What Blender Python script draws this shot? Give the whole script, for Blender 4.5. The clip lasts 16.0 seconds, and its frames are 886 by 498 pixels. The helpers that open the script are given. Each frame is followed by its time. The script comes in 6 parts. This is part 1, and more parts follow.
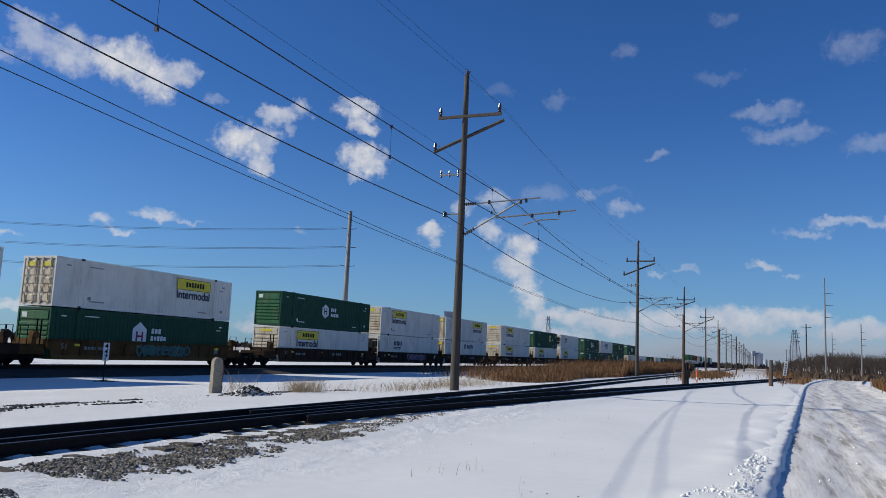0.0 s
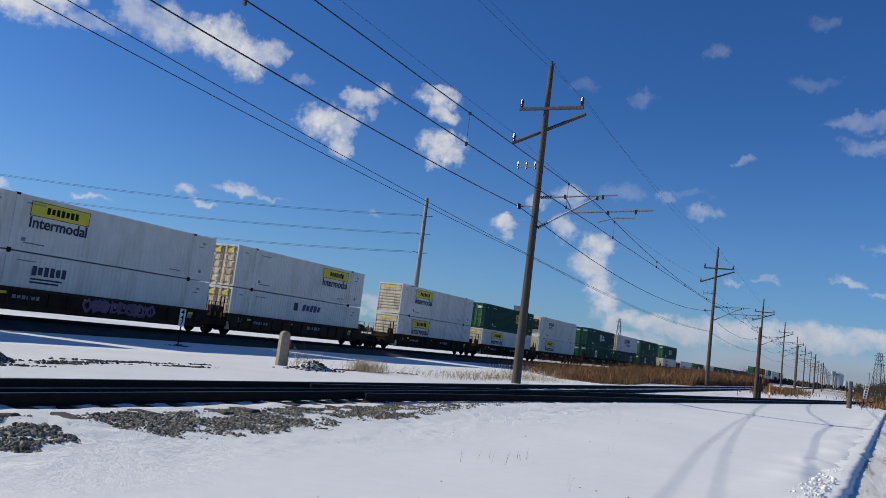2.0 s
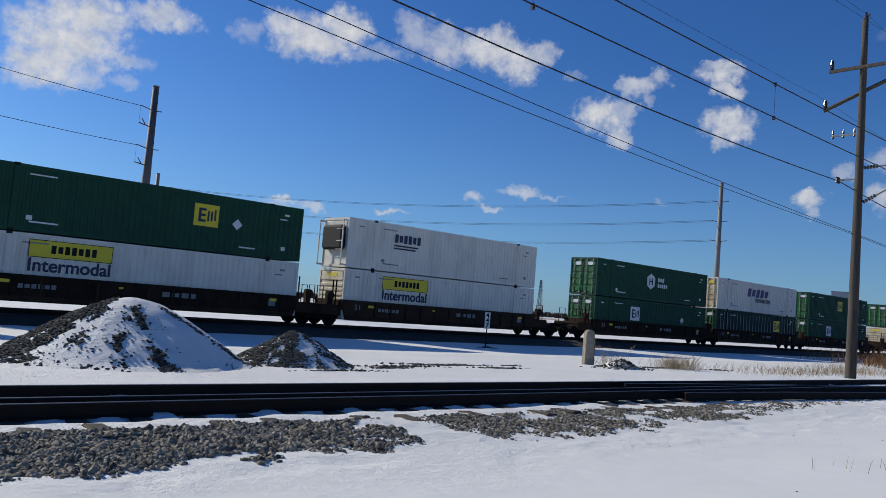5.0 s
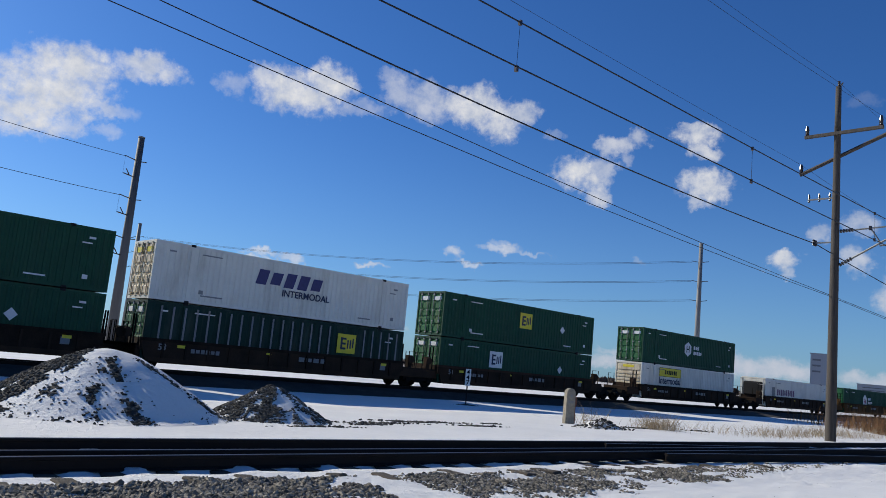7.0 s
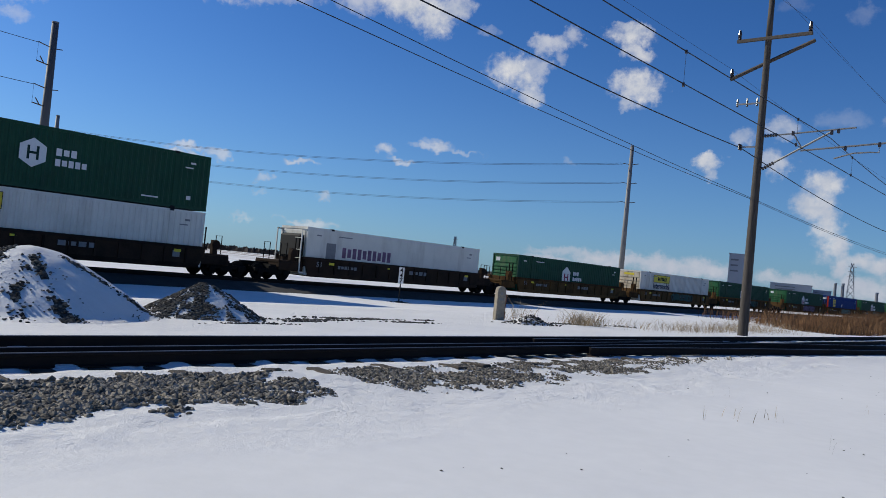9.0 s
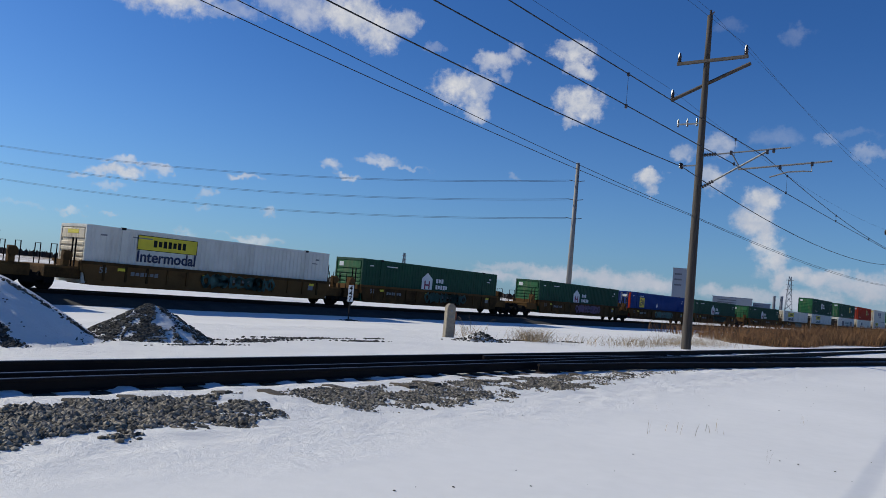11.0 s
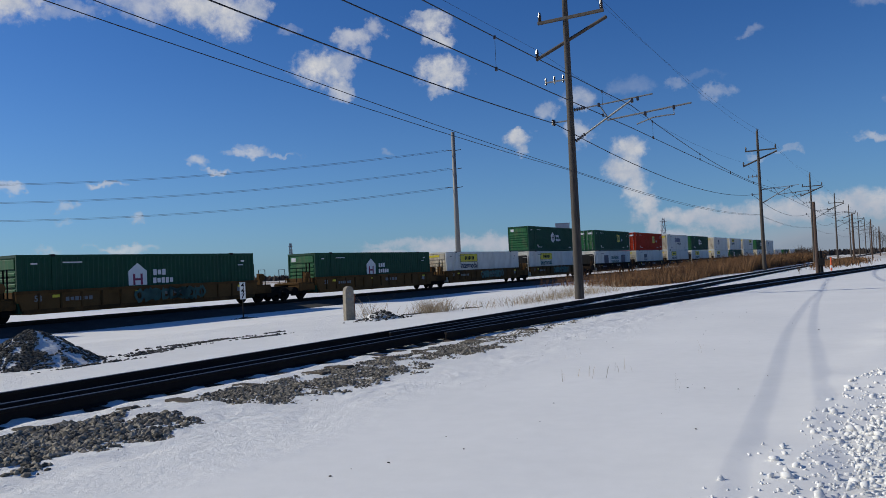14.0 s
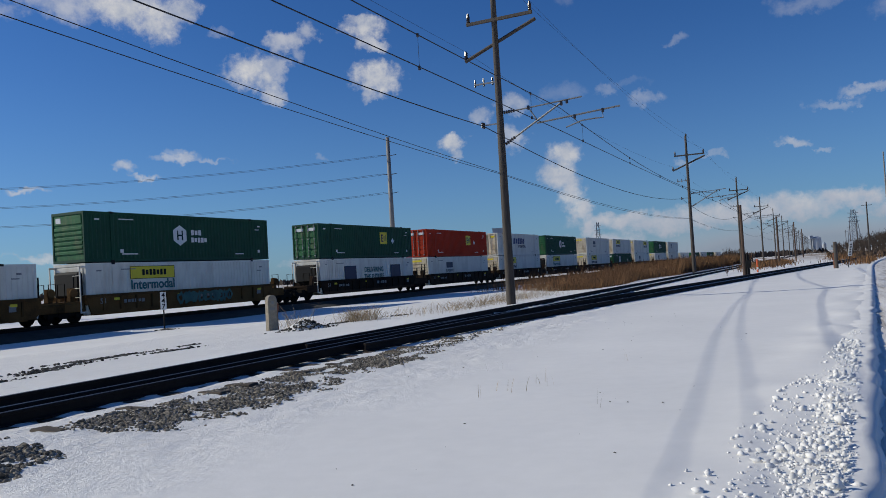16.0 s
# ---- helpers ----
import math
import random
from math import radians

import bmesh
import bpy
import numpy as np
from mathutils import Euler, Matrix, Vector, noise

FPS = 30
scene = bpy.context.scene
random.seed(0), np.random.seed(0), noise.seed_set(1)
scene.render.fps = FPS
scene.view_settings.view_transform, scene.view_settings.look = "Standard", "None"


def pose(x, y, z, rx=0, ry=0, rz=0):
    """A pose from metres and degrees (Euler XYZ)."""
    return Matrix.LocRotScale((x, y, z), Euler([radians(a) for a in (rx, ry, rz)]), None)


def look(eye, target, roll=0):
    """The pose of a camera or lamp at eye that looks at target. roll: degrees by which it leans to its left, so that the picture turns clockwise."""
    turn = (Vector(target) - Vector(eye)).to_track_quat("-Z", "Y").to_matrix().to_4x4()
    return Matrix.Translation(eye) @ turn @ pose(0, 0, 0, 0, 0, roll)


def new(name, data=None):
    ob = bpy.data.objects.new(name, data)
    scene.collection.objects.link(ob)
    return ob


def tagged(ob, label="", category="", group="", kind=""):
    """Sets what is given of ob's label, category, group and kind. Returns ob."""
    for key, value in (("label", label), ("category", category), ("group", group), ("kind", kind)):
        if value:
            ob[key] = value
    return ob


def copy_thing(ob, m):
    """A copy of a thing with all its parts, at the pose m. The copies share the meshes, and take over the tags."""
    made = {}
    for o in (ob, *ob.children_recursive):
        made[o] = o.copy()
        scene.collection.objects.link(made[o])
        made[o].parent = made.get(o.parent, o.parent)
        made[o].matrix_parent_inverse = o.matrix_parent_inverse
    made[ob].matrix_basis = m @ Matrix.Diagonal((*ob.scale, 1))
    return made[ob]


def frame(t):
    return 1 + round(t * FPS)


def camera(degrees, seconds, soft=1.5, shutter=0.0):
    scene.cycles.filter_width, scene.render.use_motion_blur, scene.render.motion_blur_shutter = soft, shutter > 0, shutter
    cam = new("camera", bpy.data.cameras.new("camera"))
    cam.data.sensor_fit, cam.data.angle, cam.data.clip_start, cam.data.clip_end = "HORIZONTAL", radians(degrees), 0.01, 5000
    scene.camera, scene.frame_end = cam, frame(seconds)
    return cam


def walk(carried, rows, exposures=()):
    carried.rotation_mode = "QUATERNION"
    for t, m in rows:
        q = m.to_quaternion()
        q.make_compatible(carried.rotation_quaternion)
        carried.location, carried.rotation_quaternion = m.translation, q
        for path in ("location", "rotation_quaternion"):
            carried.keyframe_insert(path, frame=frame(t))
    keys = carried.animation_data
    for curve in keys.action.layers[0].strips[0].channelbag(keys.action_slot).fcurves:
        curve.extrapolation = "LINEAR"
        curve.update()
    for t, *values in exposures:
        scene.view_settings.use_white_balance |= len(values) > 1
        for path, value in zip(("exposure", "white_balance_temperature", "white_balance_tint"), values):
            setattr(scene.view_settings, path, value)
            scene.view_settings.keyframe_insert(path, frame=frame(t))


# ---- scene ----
cam = camera(58.79, 16.0, soft=0.65)

PATH = [
    (0.0, pose(0.175, -0.205, 1.687, 97.49, -2.48, 0.32)),
    (0.5, pose(0.176, -0.194, 1.645, 96.34, -7.23, -0.87)),
    (1.0, pose(0.230, -0.182, 1.645, 96.83, -8.31, -0.72)),
    (1.5, pose(0.308, -0.150, 1.625, 96.90, -8.50, 0.84)),
    (2.0, pose(0.309, -0.109, 1.611, 96.46, -7.09, 5.20)),
    (2.5, pose(0.240, -0.035, 1.634, 95.63, -4.29, 10.96)),
    (3.0, pose(0.169, -0.020, 1.618, 92.58, -0.66, 12.39)),
    (3.5, pose(0.047, 0.020, 1.619, 92.84, -0.77, 13.97)),
    (4.0, pose(-0.006, 0.032, 1.619, 92.88, -1.89, 21.55)),
    (4.5, pose(-0.086, 0.061, 1.603, 93.87, -4.14, 24.57)),
    (4.7, pose(-0.059, 0.017, 1.607, 93.82, -4.59, 25.60)),
    (6.8, pose(-0.063, 0.071, 1.612, 98.12, -5.22, 27.97)),
    (7.0, pose(-0.043, -0.004, 1.611, 98.27, -5.44, 25.04)),
    (7.5, pose(-0.078, 0.037, 1.601, 96.13, -5.80, 23.94)),
    (8.0, pose(-0.074, 0.004, 1.593, 91.08, -6.49, 20.36)),
    (8.2, pose(-0.062, 0.026, 1.592, 91.22, -5.86, 20.57)),
    (10.3, pose(-0.018, -0.182, 1.655, 92.26, -5.33, 17.63)),
    (10.5, pose(-0.001, -0.185, 1.659, 92.81, -5.22, 16.47)),
    (11.0, pose(-0.009, -0.197, 1.659, 92.94, -5.13, 16.47)),
    (11.5, pose(-0.017, -0.201, 1.654, 93.06, -5.30, 16.74)),
    (12.0, pose(-0.032, -0.180, 1.652, 93.36, -4.96, 17.30)),
    (12.5, pose(-0.016, -0.275, 1.673, 96.40, 2.21, 8.85)),
    (13.0, pose(-0.086, -0.293, 1.666, 95.66, 2.28, 8.08)),
    (13.5, pose(-0.166, -0.284, 1.620, 92.74, -3.67, 7.68)),
    (14.0, pose(-0.174, -0.160, 1.601, 91.52, 2.66, 8.59)),
    (14.5, pose(-0.169, 0.148, 1.554, 88.87, 4.91, 20.06)),
    (15.0, pose(-0.035, 0.332, 1.603, 89.50, 4.92, 16.43)),
    (15.5, pose(0.055, 0.615, 1.602, 90.21, 4.37, 5.23)),
    (16.0, pose(0.117, 0.751, 1.603, 91.70, 3.35, 4.11)),
]
EXPOSURES = [(0.0, 0.03), (2.0, 0.02), (4.0, -0.08), (4.5, -0.06), (7.0, 0.1), (7.5, 0.22), (8.0, 0.04), (10.5, -0.03), (12.5, -0.05), (14.5, -0.22), (15.3, -0.3), (16.0, -0.22)]
walk(cam, PATH, EXPOSURES)

# ---- world, sun, exposure ----
# The tracks run at 21.7 degrees to the right of the y axis: s metres along them, d metres to their left.
TH = radians(21.7)
SX, SY = math.sin(TH), math.cos(TH)
SUN_AZ, SUN_EL = -87.0, 29.6        # degrees from +y towards +x, and above the horizon


def L(s, d, z=0.0):
    return Vector((s * SX - d * SY, s * SY + d * SX, z))


def track_pose(s, d, z=0.0, turn=0.0):
    p = L(s, d, z)
    return pose(p.x, p.y, p.z, 0, 0, 68.3 + turn)


def sd(x, y):
    return x * SX + y * SY, -x * SY + y * SX


class Nodes:
    """Short-hand for building a node tree."""

    def __init__(self, tree):
        self.tree = tree
        tree.nodes.clear()

    def add(self, kind, **values):
        n = self.tree.nodes.new(kind)
        for k, v in values.items():
            if k in n.inputs:
                n.inputs[k].default_value = v
        return n

    def link(self, a, b):
        self.tree.links.new(a, b)

    def math(self, op, a, b=None, c=None, clamp=False):
        n = self.tree.nodes.new("ShaderNodeMath")
        n.operation, n.use_clamp = op, clamp
        for i, v in enumerate((a, b, c)):
            if v is None:
                continue
            if isinstance(v, (int, float)):
                n.inputs[i].default_value = v
            else:
                self.link(v, n.inputs[i])
        return n.outputs[0]

    def ramp(self, fac, stops):
        n = self.tree.nodes.new("ShaderNodeValToRGB")
        while len(n.color_ramp.elements) < len(stops):
            n.color_ramp.elements.new(0.5)
        for e, (p, c) in zip(n.color_ramp.elements, stops):
            e.position = p
            e.color = (*c, 1) if isinstance(c, tuple) else (c, c, c, 1)
        self.link(fac, n.inputs[0])
        return n.outputs[0]

    def mix(self, fac, a, b):
        n = self.tree.nodes.new("ShaderNodeMix")
        n.data_type = "RGBA"
        for i, v in ((0, fac), (6, a), (7, b)):
            if isinstance(v, (int, float)):
                n.inputs[i].default_value = v
            elif isinstance(v, tuple):
                n.inputs[i].default_value = (*v, 1)
            else:
                self.link(v, n.inputs[i])
        return n.outputs[2]

    def noise(self, vec, scale, detail=4, rough=0.55, distortion=0.0):
        n = self.add("ShaderNodeTexNoise", Scale=scale, Detail=detail, Roughness=rough, Distortion=distortion)
        if vec is not None:
            self.link(vec, n.inputs["Vector"])
        return n.outputs["Fac"]


# steam and far cloud banks that stay in place: azimuth, elevation, half width, half height (degrees), thickness
PLUME = [
    (5.1, 7.9, 1.23, 1.14, 1.15), (4.7, 6.6, 1.40, 1.31, 1.15), (5.4, 5.3, 1.10, 1.30, 1.15), (6.1, 3.9, 0.97, 1.05, 1.1),
    (6.6, 2.8, 0.81, 1.05, 1.1), (7.0, 1.7, 0.56, 0.72, 1.1),
]
BANK_A = [
    (-13.1, 1.3, 2.69, 0.54, 0.95), (-8.5, 1.7, 2.92, 0.80, 1.0), (-4.6, 1.7, 3.48, 0.96, 1.0), (-2.1, 1.7, 2.58, 0.86, 1.0),
    (4.2, 1.5, 3.70, 0.58, 0.9), (8.2, 1.3, 2.39, 0.87, 1.0),
]
BANK_B = [
    (8.4, 2.9, 3.12, 0.71, 1.0), (11.5, 2.4, 3.53, 0.97, 1.0), (15.4, 2.8, 3.91, 1.04, 1.05), (19.9, 3.0, 4.02, 1.10, 1.1),
    (23.4, 3.3, 2.89, 0.74, 1.05), (27.0, 2.4, 3.80, 0.80, 1.0),
]
BANK_C = [
    (-11.5, 2.0, 3.16, 0.36, 0.8), (-6.1, 1.9, 4.97, 0.63, 0.95), (-3.0, 1.7, 2.70, 0.72, 1.0),
]


def cloud_field(n, azim, elev, puffs, reach=1.0):
    """Density of ragged clouds over azimuth and elevation (radians), and a slow noise for their shading."""
    flat = n.tree.nodes.new("ShaderNodeCombineXYZ")
    n.link(azim, flat.inputs[0])
    n.link(elev, flat.inputs[1])
    flat = flat.outputs[0]

    def moved(x, y):
        v = n.tree.nodes.new("ShaderNodeVectorMath")
        v.operation = "ADD"
        n.link(flat, v.inputs[0])
        v.inputs[1].default_value = (x, y, 0)
        return v.outputs[0]
    big_u, big_v = n.noise(flat, 26, 3, 0.5), n.noise(moved(5.3, 1.7), 26, 3, 0.5)
    fine_u, fine_v = n.noise(moved(2.1, 7.7), 95, 5, 0.62), n.noise(moved(8.4, 3.2), 95, 5, 0.62)
    az_w = n.math("MULTIPLY_ADD", n.math("SUBTRACT", big_u, 0.5), 0.046 * reach, n.math("MULTIPLY_ADD", n.math("SUBTRACT", fine_u, 0.5), 0.024 * reach, azim))
    el_w = n.math("MULTIPLY_ADD", n.math("SUBTRACT", big_v, 0.5), 0.034 * reach, n.math("MULTIPLY_ADD", n.math("SUBTRACT", fine_v, 0.5), 0.02 * reach, elev))
    cover, weight = None, None
    for ca, ce, cw, ch, ck in puffs:
        u = n.math("MULTIPLY_ADD", az_w, 57.2958 / cw, -ca / cw)
        v = n.math("MULTIPLY_ADD", el_w, 57.2958 / ch, -ce / ch)
        r2 = n.math("MULTIPLY_ADD", v, v, n.math("MULTIPLY", u, u))
        m = n.math("SUBTRACT", 1.0, n.math("MULTIPLY", r2, 0.5), clamp=True)
        cover = m if cover is None else n.math("SMOOTH_MAX", cover, m, 0.12)
        mk = n.math("MULTIPLY", m, min(1.0, ck * ck * 1.05))
        weight = mk if weight is None else n.math("MAXIMUM", weight, mk)
    fine = n.noise(moved(1.3, 4.1), 60, 8, 0.64)
    density = n.math("MULTIPLY_ADD", cover, 1.35, n.math("MULTIPLY_ADD", fine, 1.35, -1.36))
    edge = n.tree.nodes.new("ShaderNodeMapRange")
    edge.interpolation_type = "SMOOTHSTEP"
    edge.inputs["From Min"].default_value, edge.inputs["From Max"].default_value = -0.22, 0.8
    n.link(density, edge.inputs["Value"])
    density = n.math("MULTIPLY", edge.outputs[0], n.math("DIVIDE", weight, n.math("MAXIMUM", cover, 0.02)), clamp=True)
    return n.math("MULTIPLY", density, 0.97), n.noise(moved(5.3, 1.7), 34, 6, 0.6)


world = bpy.data.worlds.new("sky")
scene.world = world
world.use_nodes = True
N = Nodes(world.node_tree)
sky = N.tree.nodes.new("ShaderNodeTexSky")
sky.sky_type, sky.sun_disc = "NISHITA", False
sky.sun_elevation, sky.sun_rotation = radians(SUN_EL), radians(SUN_AZ)
sky.altitude, sky.air_density, sky.dust_density, sky.ozone_density = 200, 1.0, 0.6, 2.0
hue = N.add("ShaderNodeHueSaturation", Saturation=1.04, Value=1.0)
tint = N.tree.nodes.new("ShaderNodeMix")
tint.data_type, tint.blend_type = "RGBA", "MULTIPLY"
tint.inputs[0].default_value, tint.inputs[7].default_value = 1.0, (0.50, 0.86, 1.47, 1)
N.link(sky.outputs[0], tint.inputs[6])
N.link(tint.outputs[2], hue.inputs["Color"])
co = N.tree.nodes.new("ShaderNodeTexCoord").outputs["Generated"]
sep = N.tree.nodes.new("ShaderNodeSeparateXYZ")
N.link(co, sep.inputs[0])
azim = N.math("ARCTAN2", sep.outputs[0], sep.outputs[1])
elev = N.math("ARCSINE", sep.outputs[2])
CLOUD_RGB, CLOUD_SHADE = (11.6, 11.45, 11.3), (7.4, 8.0, 9.3)
density, shade = cloud_field(N, azim, elev, PLUME + BANK_A + BANK_B + BANK_C, 0.75)
cloud_rgb = N.mix(N.math("MULTIPLY", N.math("SUBTRACT", shade, 0.42), 2.6, clamp=True), CLOUD_SHADE, CLOUD_RGB)
body = N.math("MULTIPLY", N.math("SUBTRACT", 4.2, N.math("MULTIPLY", elev, 57.2958)), 0.6, clamp=True)
cloud_rgb = N.mix(N.math("MULTIPLY", body, 0.7), cloud_rgb, (6.6, 7.2, 8.6))
# the foot of the far bank is thicker and greyer
under = N.math("SUBTRACT", 1.0, N.math("MULTIPLY", elev, 57.2958 / 2.6), clamp=True)
ahead = N.math("MULTIPLY", N.math("SUBTRACT", azim, 0.16), 8.0, clamp=True)
under = N.math("MULTIPLY", under, ahead)
density = N.math("MAXIMUM", density, N.math("MULTIPLY", N.math("MULTIPLY", under, 1.8, clamp=True), 0.8))
cloud_rgb = N.mix(N.math("MULTIPLY", under, 1.5, clamp=True), cloud_rgb, (4.5, 5.1, 6.3))
bg = N.tree.nodes.new("ShaderNodeBackground")
bg.inputs["Strength"].default_value = 0.066
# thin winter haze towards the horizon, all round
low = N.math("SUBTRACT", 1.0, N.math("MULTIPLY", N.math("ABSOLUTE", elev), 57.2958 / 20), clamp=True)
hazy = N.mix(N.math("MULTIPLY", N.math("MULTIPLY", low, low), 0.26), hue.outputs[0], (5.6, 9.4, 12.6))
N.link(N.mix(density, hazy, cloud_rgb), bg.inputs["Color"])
N.link(bg.outputs[0], N.tree.nodes.new("ShaderNodeOutputWorld").inputs[0])

sun = new("sun", bpy.data.lights.new("sun", "SUN"))
sun.data.energy, sun.data.angle, sun.data.color = 4.2, radians(0.53), (1.0, 0.95, 0.81)
a_, e_ = radians(SUN_AZ), radians(SUN_EL)
to_sun = Vector((math.sin(a_) * math.cos(e_), math.cos(a_) * math.cos(e_), math.sin(e_)))
sun.matrix_world = look(to_sun * 60, (0, 0, 0))


# ---- materials ----
def material(name, stops, scale=3.0, rough=0.7, metal=0.0, bump=0.2, fine=60.0, coord="Object", vary=0.0, spec=0.5, stretch=(1, 1, 1), dirt=None, rot=0.0):
    """Two scales of noise: large stains through the ramp, fine grain in colour and relief."""
    m = bpy.data.materials.new(name)
    m.use_nodes = True
    n = Nodes(m.node_tree)
    vec = n.tree.nodes.new("ShaderNodeTexCoord").outputs[coord]
    mp = n.tree.nodes.new("ShaderNodeMapping")
    mp.inputs["Scale"].default_value = stretch
    if rot:
        turn = n.add("ShaderNodeVectorRotate", Angle=radians(rot))
        n.link(vec, turn.inputs["Vector"])
        vec = turn.outputs[0]
    n.link(vec, mp.inputs["Vector"])
    vec = mp.outputs[0]
    big = n.noise(vec, scale, 5, 0.6)
    small = n.noise(vec, fine, 3, 0.6)
    val = n.math("ADD", n.math("MULTIPLY", big, 0.7), n.math("MULTIPLY", small, 0.3))
    if vary:
        r = n.tree.nodes.new("ShaderNodeObjectInfo").outputs["Random"]
        g = n.tree.nodes.new("ShaderNodeNewGeometry").outputs["Random Per Island"]
        val = n.math("MULTIPLY_ADD", n.math("SUBTRACT", n.math("FRACT", n.math("ADD", r, g)), 0.5), vary, val)
    col = n.ramp(val, stops)
    if dirt:
        amount, tone, dscale, dstretch = dirt
        dm = n.tree.nodes.new("ShaderNodeMapping")
        dm.inputs["Scale"].default_value = dstretch
        n.link(n.tree.nodes["Texture Coordinate"].outputs[coord], dm.inputs["Vector"])
        streak = n.noise(dm.outputs[0], dscale, 6, 0.65)
        col = n.mix(n.math("MULTIPLY", n.math("SUBTRACT", streak, 0.5), amount * 4, clamp=True), col, tone)
    b = n.add("ShaderNodeBsdfPrincipled", Roughness=rough, Metallic=metal)
    b.inputs["Specular IOR Level"].default_value = spec
    n.link(col, b.inputs["Base Color"])
    if bump:
        bp = n.add("ShaderNodeBump", Strength=bump, Distance=0.02)
        n.link(val, bp.inputs["Height"])
        n.link(bp.outputs[0], b.inputs["Normal"])
    n.link(b.outputs[0], n.tree.nodes.new("ShaderNodeOutputMaterial").inputs[0])
    return m


def two(c, k=0.75, j=1.15):
    return [(0.3, tuple(x * k for x in c)), (0.7, tuple(min(1, x * j) for x in c))]


